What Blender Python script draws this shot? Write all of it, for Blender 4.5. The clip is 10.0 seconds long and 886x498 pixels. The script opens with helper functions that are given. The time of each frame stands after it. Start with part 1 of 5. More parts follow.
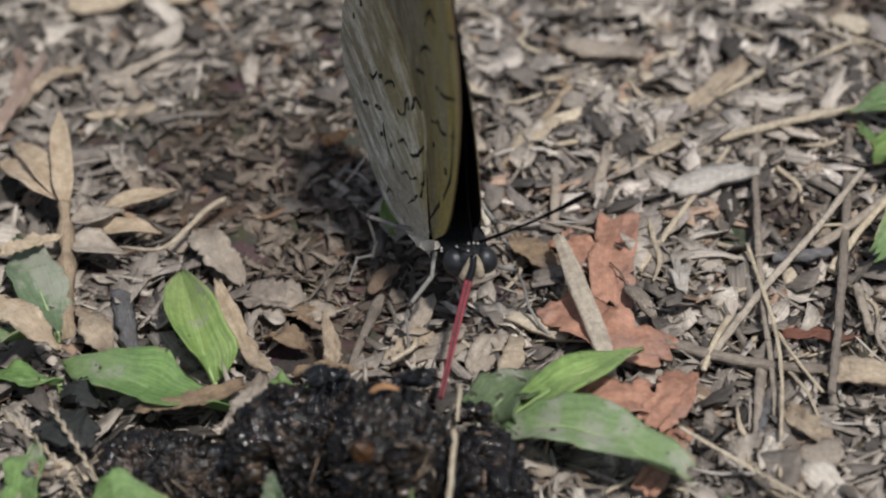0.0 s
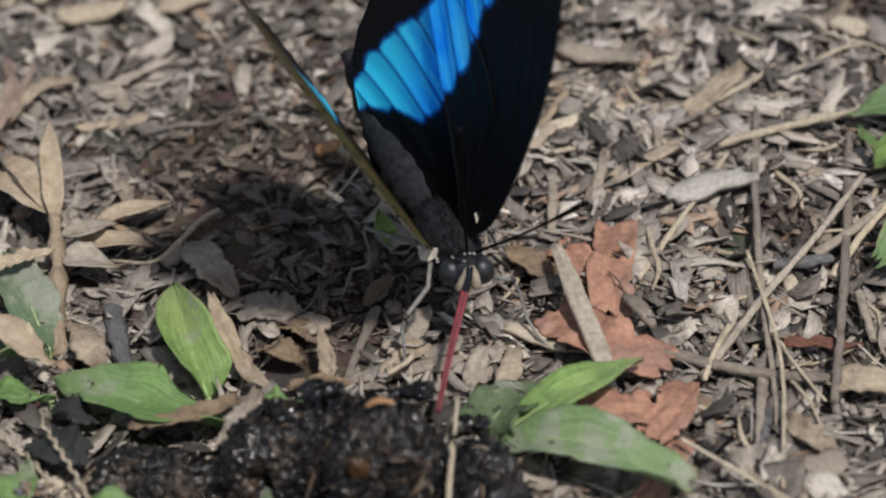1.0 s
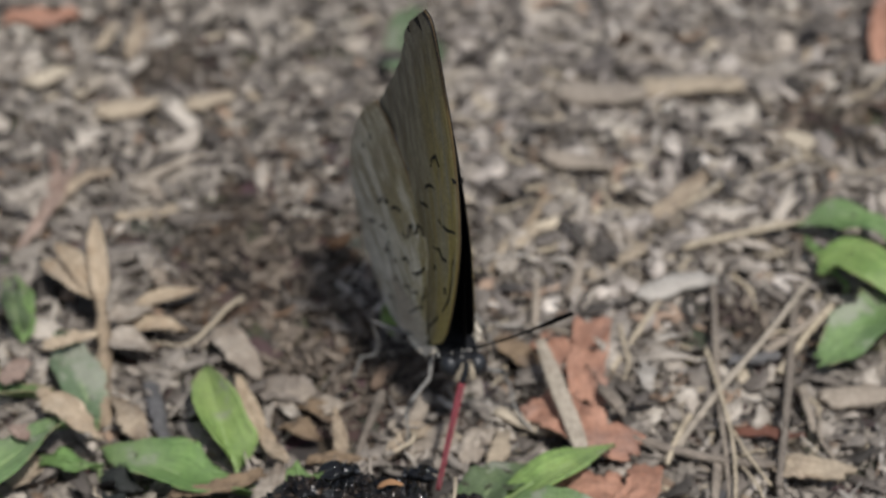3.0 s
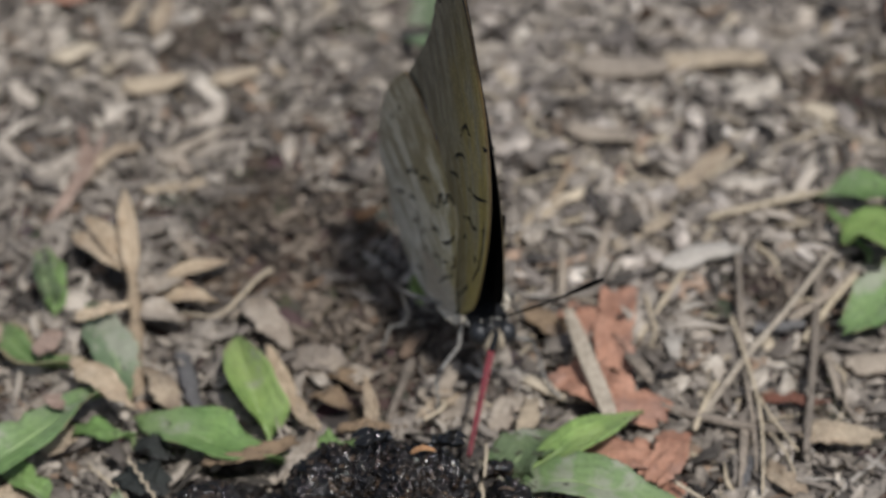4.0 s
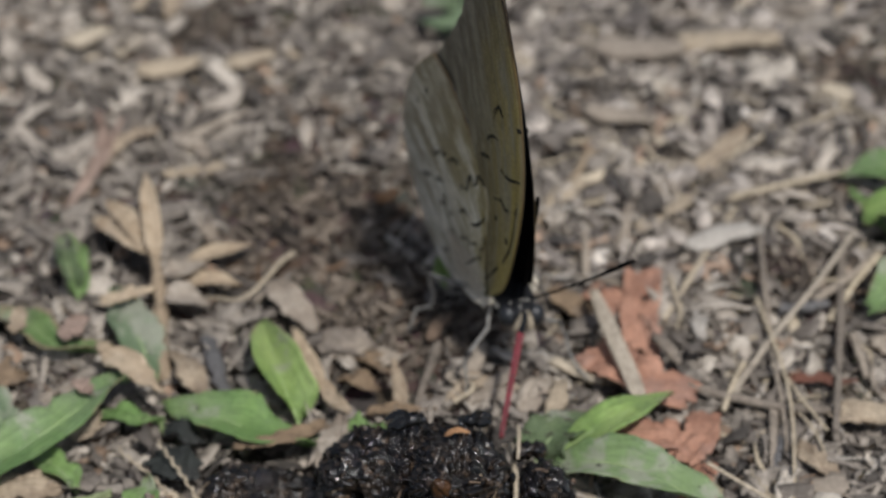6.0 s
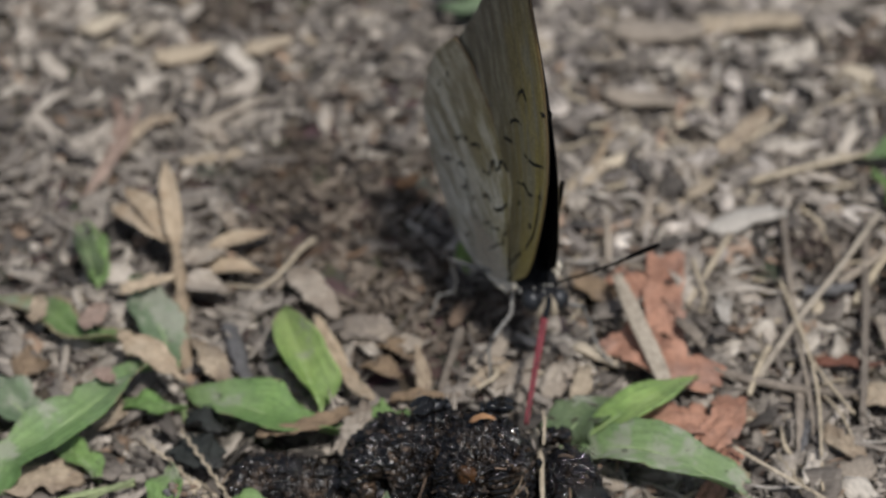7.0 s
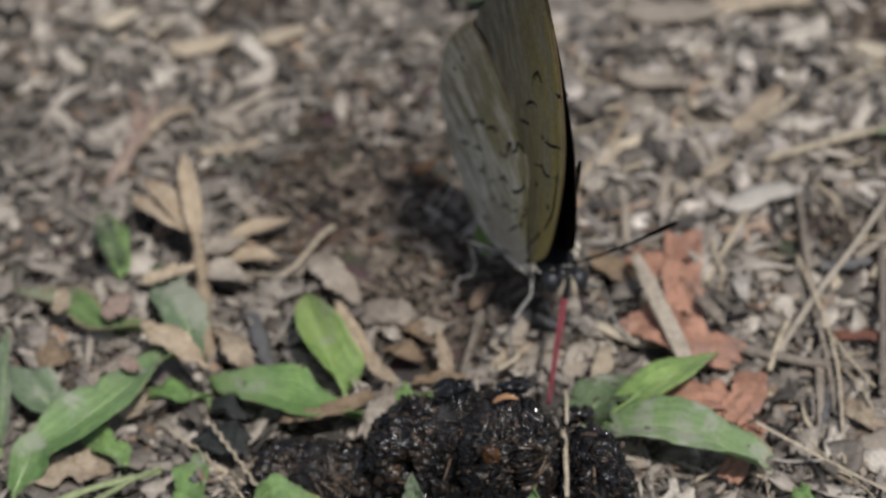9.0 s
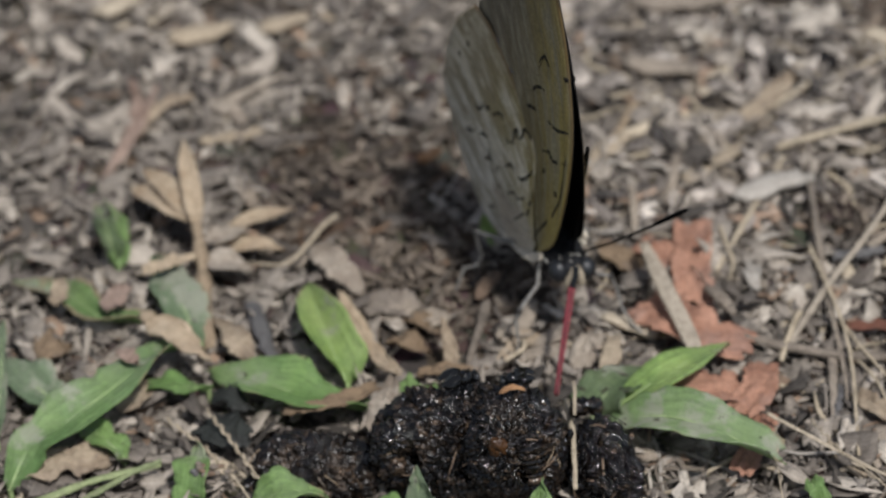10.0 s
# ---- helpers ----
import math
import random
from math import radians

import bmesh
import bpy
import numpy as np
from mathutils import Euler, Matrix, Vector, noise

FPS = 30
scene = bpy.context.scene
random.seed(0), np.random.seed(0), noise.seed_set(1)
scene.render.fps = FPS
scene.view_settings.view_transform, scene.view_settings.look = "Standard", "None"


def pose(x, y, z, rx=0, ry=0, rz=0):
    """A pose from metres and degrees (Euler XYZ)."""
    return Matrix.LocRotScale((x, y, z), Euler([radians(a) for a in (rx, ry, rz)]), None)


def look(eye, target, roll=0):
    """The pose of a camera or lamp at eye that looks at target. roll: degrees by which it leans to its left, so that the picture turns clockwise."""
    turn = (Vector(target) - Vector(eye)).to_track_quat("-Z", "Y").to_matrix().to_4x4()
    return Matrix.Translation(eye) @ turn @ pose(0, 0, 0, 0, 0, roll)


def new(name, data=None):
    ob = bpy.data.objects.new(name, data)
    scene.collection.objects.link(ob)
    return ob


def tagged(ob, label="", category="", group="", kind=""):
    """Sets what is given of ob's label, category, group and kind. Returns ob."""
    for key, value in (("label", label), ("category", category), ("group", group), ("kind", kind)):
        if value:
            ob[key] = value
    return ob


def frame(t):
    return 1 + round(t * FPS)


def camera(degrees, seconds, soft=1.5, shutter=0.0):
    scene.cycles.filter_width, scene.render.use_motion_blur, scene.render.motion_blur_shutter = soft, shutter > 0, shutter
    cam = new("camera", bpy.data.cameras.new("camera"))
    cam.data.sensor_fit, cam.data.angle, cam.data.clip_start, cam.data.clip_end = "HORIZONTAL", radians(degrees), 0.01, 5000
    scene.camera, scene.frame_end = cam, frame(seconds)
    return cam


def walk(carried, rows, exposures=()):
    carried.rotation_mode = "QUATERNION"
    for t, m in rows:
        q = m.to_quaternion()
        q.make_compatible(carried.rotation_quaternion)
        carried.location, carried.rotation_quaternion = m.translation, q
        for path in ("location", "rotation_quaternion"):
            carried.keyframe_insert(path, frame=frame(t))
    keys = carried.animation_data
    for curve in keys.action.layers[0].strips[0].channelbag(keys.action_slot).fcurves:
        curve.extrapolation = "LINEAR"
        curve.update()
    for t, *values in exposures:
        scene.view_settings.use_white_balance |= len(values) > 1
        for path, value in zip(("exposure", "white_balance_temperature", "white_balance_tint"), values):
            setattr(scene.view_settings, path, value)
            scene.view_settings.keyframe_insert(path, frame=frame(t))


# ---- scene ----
MM = 0.001


def eye(x, y, z, tx, ty, tz, roll):
    """A camera pose from places in millimetres."""
    return look((x * MM, y * MM, z * MM), (tx * MM, ty * MM, tz * MM), roll)


# ---- camera: a hand-held close-up lens ----
cam = camera(18.0, 10.0, soft=2.15)
cam.data.dof.use_dof = True
cam.data.dof.focus_distance = 0.262
cam.data.dof.aperture_fstop = 25.5
walk(cam, [
    (0.0, eye(-11.22, -209.48, 168.37, -11.23, -4.44, 8.50, -3.29)),
    (0.5, eye(-10.57, -207.49, 167.39, -11.29, -2.49, 7.47, -3.73)),
    (1.0, eye(-10.69, -206.12, 166.85, -10.78, -1.03, 7.04, -3.90)),
    (1.5, eye(-13.74, -204.14, 173.80, -12.54, -0.44, 12.23, -3.60)),
    (1.7, eye(-14.32, -205.28, 183.67, -8.92, -4.17, 18.97, -1.87)),
    (1.8, eye(-15.90, -210.20, 187.32, -8.70, -7.65, 24.46, -1.02)),
    (2.0, eye(-16.26, -216.68, 192.91, -9.32, -14.79, 29.23, -0.97)),
    (2.5, eye(-16.32, -222.22, 197.35, -9.99, -19.83, 34.26, -0.96)),
    (2.7, eye(-16.07, -227.37, 200.83, -10.31, -24.20, 38.69, -1.33)),
    (3.8, eye(-19.54, -228.79, 201.94, -14.16, -26.93, 38.16, -1.80)),
    (4.0, eye(-19.98, -231.74, 201.64, -14.38, -29.27, 38.63, -1.83)),
    (4.5, eye(-22.98, -232.08, 202.56, -16.36, -30.13, 38.94, -1.34)),
    (5.0, eye(-25.90, -232.25, 204.13, -17.98, -30.75, 40.01, -0.91)),
    (5.5, eye(-27.31, -232.15, 203.22, -17.95, -30.40, 39.49, -0.99)),
    (6.8, eye(-30.11, -229.52, 199.78, -19.83, -29.13, 34.43, -1.75)),
    (7.0, eye(-30.36, -229.79, 200.13, -20.44, -29.19, 35.02, -1.82)),
    (7.5, eye(-30.34, -230.77, 200.67, -20.76, -30.33, 35.34, -2.01)),
    (8.0, eye(-28.15, -231.64, 200.02, -20.09, -31.23, 34.57, -2.77)),
    (8.5, eye(-28.98, -233.13, 200.36, -20.52, -32.61, 35.07, -3.27)),
    (9.0, eye(-31.12, -232.04, 200.50, -22.49, -31.65, 35.05, -3.34)),
    (9.5, eye(-31.16, -230.65, 198.07, -22.27, -29.94, 33.03, -3.47)),
    (10.0, eye(-31.40, -228.62, 195.64, -22.91, -27.98, 30.50, -3.44)),
], exposures=[(0.0, 0.09), (1.0, 0.05), (2.5, 0.06), (4.0, 0.02), (5.5, -0.02), (7.0, -0.05), (10.0, -0.03)])

# ---- sky and sun ----
SUN = Vector((0.27, -0.46, 1.0)).normalized()
world = bpy.data.worlds.new("sky")
scene.world = world
world.use_nodes = True
sky = world.node_tree.nodes.new("ShaderNodeTexSky")
sky.sky_type = "NISHITA"
sky.sun_disc = False
sky.sun_elevation = math.asin(SUN.z)
sky.sun_rotation = math.atan2(SUN.x, SUN.y)
haze = world.node_tree.nodes.new("ShaderNodeHueSaturation")
haze.inputs["Saturation"].default_value = 0.62
world.node_tree.links.new(sky.outputs[0], haze.inputs["Color"])
world.node_tree.links.new(haze.outputs[0], world.node_tree.nodes["Background"].inputs[0])
world.node_tree.nodes["Background"].inputs[1].default_value = 0.10
sun = new("sun", bpy.data.lights.new("sun", "SUN"))
sun.data.energy = 3.65
sun.data.angle = radians(4.0)
sun.data.color = (1.0, 0.985, 0.965)
sun.matrix_basis = look(SUN * 3.0, (0, 0, 0))
scene.view_settings.exposure = 0.0


# ---- materials ----
class Shade:
    """A node material with a Principled shader and short ways to add nodes."""

    def __init__(self, name, rough=0.8, spec=0.3):
        self.m = bpy.data.materials.new(name)
        self.m.use_nodes = True
        self.t = self.m.node_tree
        self.b = self.t.nodes["Principled BSDF"]
        self.b.inputs["Roughness"].default_value = rough
        self.b.inputs["Specular IOR Level"].default_value = spec

    def put(self, socket, value):
        if hasattr(value, "is_linked"):
            self.t.links.new(value, socket)
        elif value is not None:
            socket.default_value = value

    def node(self, kind, **ins):
        n = self.t.nodes.new("ShaderNode" + kind)
        for k, v in ins.items():
            self.put(n.inputs[k], v)
        return n

    def coords(self, which="Object"):
        return self.t.nodes.new("ShaderNodeTexCoord").outputs[which]

    def stretch(self, vec, x, y, z):
        n = self.node("Mapping", Vector=vec)
        n.inputs["Scale"].default_value = (x, y, z)
        return n.outputs[0]

    def noise(self, vec, scale, detail=4.0, rough=0.6):
        n = self.node("TexNoise", Vector=vec, Scale=scale, Detail=detail, Roughness=rough)
        return n.outputs["Fac"]

    def ramp(self, fac, stops):
        n = self.node("ValToRGB", Fac=fac)
        el = n.color_ramp.elements
        while len(el) < len(stops):
            el.new(0.5)
        for e, (p, c) in zip(el, stops):
            e.position, e.color = p, (*c, 1.0) if len(c) == 3 else c
        return n.outputs[0]

    def mix(self, fac, a, b, mode="MIX"):
        n = self.t.nodes.new("ShaderNodeMix")
        n.data_type, n.blend_type = "RGBA", mode
        for i, v in ((0, fac), (6, a), (7, b)):
            self.put(n.inputs[i], (*v, 1.0) if isinstance(v, tuple) and len(v) == 3 else v)
        return n.outputs[2]

    def math(self, op, a, b=0.0):
        n = self.t.nodes.new("ShaderNodeMath")
        n.operation = op
        self.put(n.inputs[0], a), self.put(n.inputs[1], b)
        return n.outputs[0]

    def bump(self, height, strength=0.4, dist=0.0003):
        n = self.node("Bump", Height=height, Strength=strength, Distance=dist)
        self.t.links.new(n.outputs[0], self.b.inputs["Normal"])

    def color(self, c):
        self.put(self.b.inputs["Base Color"], (*c, 1.0) if isinstance(c, tuple) else c)
        return self

    def thin(self, c, share):
        """Light that comes through a thin sheet."""
        tr = self.node("BsdfTranslucent")
        self.put(tr.inputs["Color"], c)
        mx = self.node("MixShader", Fac=share)
        out = self.t.nodes["Material Output"]
        self.t.links.new(self.b.outputs[0], mx.inputs[1])
        self.t.links.new(tr.outputs[0], mx.inputs[2])
        self.t.links.new(mx.outputs[0], out.inputs["Surface"])
        return self


def litter_material(name, island, tint=None):
    """Weathered wood and leaf crumbs, each piece in a tone of its own, fibres along it."""
    s = Shade(name, 0.85, 0.25)
    v = s.coords()
    pick = s.node("NewGeometry").outputs["Random Per Island"] if island else s.node("ObjectInfo").outputs["Random"]
    tone = s.ramp(pick, [(0.0, (0.05, 0.046, 0.042)), (0.12, (0.13, 0.115, 0.103)), (0.36, (0.225, 0.199, 0.175)), (0.6, (0.342, 0.307, 0.269)), (0.84, (0.47, 0.418, 0.362)), (0.955, (0.58, 0.53, 0.465)), (0.965, (0.33, 0.235, 0.17))])
    grain = s.noise(v, 1600.0, 5.0, 0.65)
    fib = s.noise(s.stretch(s.coords("UV"), 0.35, 4.5, 1.0), 1.0, 5.0, 0.7)
    blot = s.noise(v, 330.0, 3.0)
    c = s.mix(1.0, tone, s.ramp(fib, [(0.30, (0.55, 0.53, 0.51)), (0.5, (0.98, 0.97, 0.96)), (0.72, (1.35, 1.33, 1.3))]), "MULTIPLY")
    c = s.mix(0.6, c, s.ramp(grain, [(0.25, (0.62, 0.60, 0.58)), (0.75, (1.25, 1.22, 1.18))]), "MULTIPLY")
    c = s.mix(s.math("MULTIPLY", s.ramp(blot, [(0.5, (0, 0, 0)), (0.72, (1, 1, 1))]), 0.6), c, (0.06, 0.048, 0.039))
    s.color(s.mix(1.0, c, tint, "MULTIPLY") if tint else c)
    s.bump(s.math("ADD", fib, s.math("MULTIPLY", grain, 0.5)), 0.7, 0.0003)
    return s.m


def soil_material():
    s = Shade("dark_soil", 0.95, 0.15)
    v = s.coords()
    a, b = s.noise(v, 420.0, 8.0, 0.7), s.noise(v, 90.0, 4.0)
    c = s.ramp(a, [(0.3, (0.025, 0.02, 0.017)), (0.5, (0.065, 0.053, 0.044)), (0.7, (0.16, 0.132, 0.11))])
    cells = s.node("TexVoronoi", Vector=v, Scale=300.0)
    c = s.mix(0.35, c, s.mix(0.6, (0.22, 0.17, 0.13), cells.outputs["Color"], "MULTIPLY"))
    s.color(s.mix(s.math("MULTIPLY", b, 0.4), c, (0.05, 0.036, 0.028)))
    s.bump(a, 0.9, 0.0012)
    return s.m


def wood_material(name, pale, dark, rough=0.8):
    """Wood or straw with its fibres along the piece."""
    s = Shade(name, rough, 0.3)
    uv = s.coords("UV")
    fib = s.noise(s.stretch(uv, 3.0, 16.0, 1.0), 2.5, 6.0, 0.7)
    spot = s.noise(s.coords(), 420.0, 4.0)
    rnd = s.node("ObjectInfo").outputs["Random"]
    c = s.mix(s.ramp(fib, [(0.35, (0, 0, 0)), (0.65, (1, 1, 1))]), dark, pale)
    c = s.mix(s.ramp(spot, [(0.55, (0, 0, 0)), (0.75, (0.7, 0.7, 0.7))]), c, tuple(0.35 * k for k in dark))
    c = s.mix(0.7, c, s.ramp(s.noise(s.coords(), 1700.0, 5.0, 0.7), [(0.3, (0.55, 0.53, 0.5)), (0.7, (1.35, 1.33, 1.3))]), "MULTIPLY")
    s.color(s.mix(0.35, c, s.mix(rnd, (0.6, 0.57, 0.54), (1.25, 1.2, 1.1)), "MULTIPLY"))
    s.bump(fib, 0.5, 0.0002)
    return s.m


def dry_leaf_material(name, base, dark, mottle=0.0):
    s = Shade(name, 0.7, 0.3)
    uv, v = s.coords("UV"), s.coords()
    vein = s.noise(s.stretch(uv, 1.5, 22.0, 1.0), 2.0, 3.0)
    spot = s.noise(v, 260.0, 5.0, 0.65)
    c = s.mix(s.ramp(vein, [(0.38, (0, 0, 0)), (0.62, (1, 1, 1))]), tuple(0.78 * k for k in base), base)
    c = s.mix(s.ramp(spot, [(0.43 - 0.06 * mottle, (0, 0, 0)), (0.64, (0.85, 0.85, 0.85))]), c, dark)
    pale = s.ramp(s.noise(v, 140.0, 5.0, 0.7), [(0.52, (0, 0, 0)), (0.68, (0.35 + 0.5 * mottle,) * 3)])
    c = s.mix(pale, c, tuple(min(1.0, 0.6 * k + 0.17) for k in base))
    c = s.mix(0.6, c, s.ramp(s.noise(v, 1500.0, 5.0, 0.7), [(0.3, (0.6, 0.58, 0.55)), (0.7, (1.3, 1.28, 1.25))]), "MULTIPLY")
    s.color(c)
    s.bump(s.math("ADD", vein, spot), 0.6, 0.0004)
    s.thin(c, 0.15)
    return s.m


def green_material(name, base, young, dust, dirt=0.0, dead=0.0):
    """A soft seedling leaf: parallel veins, yellower parts, a dusty film, dried mud, dead edges and small wounds."""
    s = Shade(name, 0.42, 0.45)
    uv, v = s.coords("UV"), s.coords()
    sep = s.node("SeparateXYZ", Vector=uv)
    big, fine, mud = s.noise(v, 110.0, 3.0), s.noise(v, 1300.0, 4.0, 0.7), s.noise(v, 150.0, 6.0, 0.7)
    vein = s.noise(s.stretch(uv, 0.9, 34.0, 1.0), 1.6, 3.0)
    c = s.mix(s.ramp(big, [(0.38, (0, 0, 0)), (0.62, (1, 1, 1))]), base, young)
    c = s.mix(s.ramp(vein, [(0.35, (0.55, 0.55, 0.55)), (0.55, (0, 0, 0))]), c, tuple(0.5 * k for k in base))
    c = s.mix(s.ramp(vein, [(0.56, (0, 0, 0)), (0.72, (0.45, 0.45, 0.45))]), c, tuple(min(1.0, 1.5 * k + 0.03) for k in young))
    c = s.mix(0.65, c, s.ramp(fine, [(0.3, (0.66, 0.66, 0.66)), (0.7, (1.3, 1.3, 1.3))]), "MULTIPLY")
    film = s.ramp(s.noise(v, 75.0, 5.0, 0.65), [(0.42, (0, 0, 0)), (0.66, (0.5, 0.5, 0.5))])
    c = s.mix(s.math("MULTIPLY", film, 0.35 + 0.65 * dust), c, (0.40, 0.43, 0.33))
    c = s.mix(s.ramp(mud, [(0.62 - 0.14 * dust, (0, 0, 0)), (0.68 - 0.12 * dust, (0.62, 0.62, 0.62))]), c, (0.47, 0.45, 0.38))
    rim = s.math("ABSOLUTE", s.math("SUBTRACT", s.math("MULTIPLY", sep.outputs["Y"], 2.0), 1.0))
    worn = s.math("ADD", s.math("MULTIPLY", s.math("POWER", rim, 4.0), 0.30 + 0.2 * dead), s.math("MULTIPLY", s.math("POWER", sep.outputs["X"], 8.0), 0.22))
    worn = s.math("ADD", worn, s.noise(v, 230.0, 5.0, 0.65))
    c = s.mix(s.ramp(worn, [(0.84 - 0.22 * dead, (0, 0, 0)), (0.93 - 0.22 * dead, (0.85, 0.85, 0.85))]), c, s.mix(fine, (0.24, 0.17, 0.10), (0.50, 0.41, 0.28)))
    c = s.mix(s.ramp(s.noise(v, 620.0, 3.0), [(0.66 - dirt, (0, 0, 0)), (0.72 - dirt, (0.9, 0.9, 0.9))]), c, (0.05, 0.042, 0.028))
    s.color(c)
    s.put(s.b.inputs["Roughness"], s.math("ADD", s.math("MULTIPLY", mud, 0.5), 0.16 + 0.2 * dust))
    s.bump(s.math("ADD", vein, s.math("MULTIPLY", fine, 0.6)), 0.7, 0.0003)
    s.thin(s.mix(1.0, c, (1.0, 1.25, 0.5), "MULTIPLY"), 0.3)
    return s.m


def plain(name, c, rough=0.6, spec=0.4, grain=600.0, vary=0.35, metal=0.0, bump=0.3):
    s = Shade(name, rough, spec)
    n = s.noise(s.coords(), grain, 5.0, 0.65)
    lo, hi = tuple(k * (1 - vary) for k in c), tuple(min(1.0, k * (1 + vary)) for k in c)
    s.color(s.ramp(n, [(0.3, lo), (0.7, hi)]))
    s.b.inputs["Metallic"].default_value = metal
    s.bump(n, bump, 0.0002)
    return s.m


def dung_material(name, lift, wet=0.5):
    """Wet dark dung: near-black film, browner dry patches, thin pale fibres and wet glints."""
    s = Shade(name, 0.3, 0.5)
    v = s.coords()
    a, b = s.noise(v, 1000.0, 8.0, 0.72), s.noise(v, 210.0, 5.0, 0.6)
    c = s.ramp(a, [(0.42, (0.0011, 0.0009, 0.0009)), (0.50, (0.0045, 0.0034, 0.0029)), (0.57, (0.024, 0.0175, 0.013)), (0.66, (0.16, 0.12, 0.09))])
    dry = s.ramp(b, [(0.44 + 0.16 * wet, (0, 0, 0)), (0.60 + 0.16 * wet, (0.9, 0.9, 0.9))])
    c = s.mix(dry, c, s.ramp(a, [(0.36, (0.005, 0.0034, 0.0025)), (0.5, (0.034, 0.0225, 0.0155)), (0.64, (0.20, 0.145, 0.105))]))
    turned = s.node("Mapping", Vector=v)
    turned.inputs["Rotation"].default_value = (0.4, 0.9, 0.7)
    turned.inputs["Scale"].default_value = (1.0, 5.0, 5.0)
    strand = s.ramp(s.noise(turned.outputs[0], 420.0, 3.0), [(0.66, (0, 0, 0)), (0.72, (0.55, 0.55, 0.55))])
    c = s.mix(strand, c, (0.16, 0.12, 0.085))
    s.color(s.mix(1.0, c, (lift, lift * 0.93, lift * 0.85), "MULTIPLY"))
    s.put(s.b.inputs["Roughness"], s.math("ADD", s.math("MULTIPLY", dry, 0.4), 0.16 - 0.06 * wet))
    s.bump(s.math("ADD", s.noise(v, 650.0, 2.0, 0.5), s.math("MULTIPLY", s.noise(v, 1900.0, 1.0, 0.5), 0.3)), 0.9, 0.0007)
    return s.m


def wing_upper_material():
    """Velvet black scales and the metallic blue band."""
    s = Shade("wing_upper_scales", 0.55, 0.12)
    uv = s.coords("UV")
    band = s.node("Attribute")
    band.attribute_name = "band"
    both = s.node("SeparateColor", Color=band.outputs["Color"])
    k = both.outputs["Red"]
    scale = s.noise(s.stretch(uv, 30.0, 120.0, 1.0), 3.0, 3.0)
    hue = s.ramp(s.noise(s.stretch(uv, 2.0, 9.0, 1.0), 2.0, 3.0), [(0.3, (0.0, 0.19, 0.98)), (0.5, (0.018, 0.39, 1.0)), (0.68, (0.08, 0.62, 1.0))])
    hue = s.mix(s.math("MULTIPLY", both.outputs["Green"], 0.85), hue, (0.06, 0.74, 0.92))
    hue = s.mix(s.ramp(k, [(0.3, (0.8, 0.8, 0.8)), (0.95, (0, 0, 0))]), hue, (0.0, 0.10, 0.75))
    c = s.mix(k, (0.0035, 0.0035, 0.0045), hue)
    s.color(s.mix(0.35, c, s.ramp(scale, [(0.3, (0.5, 0.5, 0.5)), (0.7, (1.3, 1.3, 1.3))]), "MULTIPLY"))
    s.put(s.b.inputs["Metallic"], s.math("MULTIPLY", k, 0.15))
    s.bump(scale, 0.3, 0.0001)
    return s.m


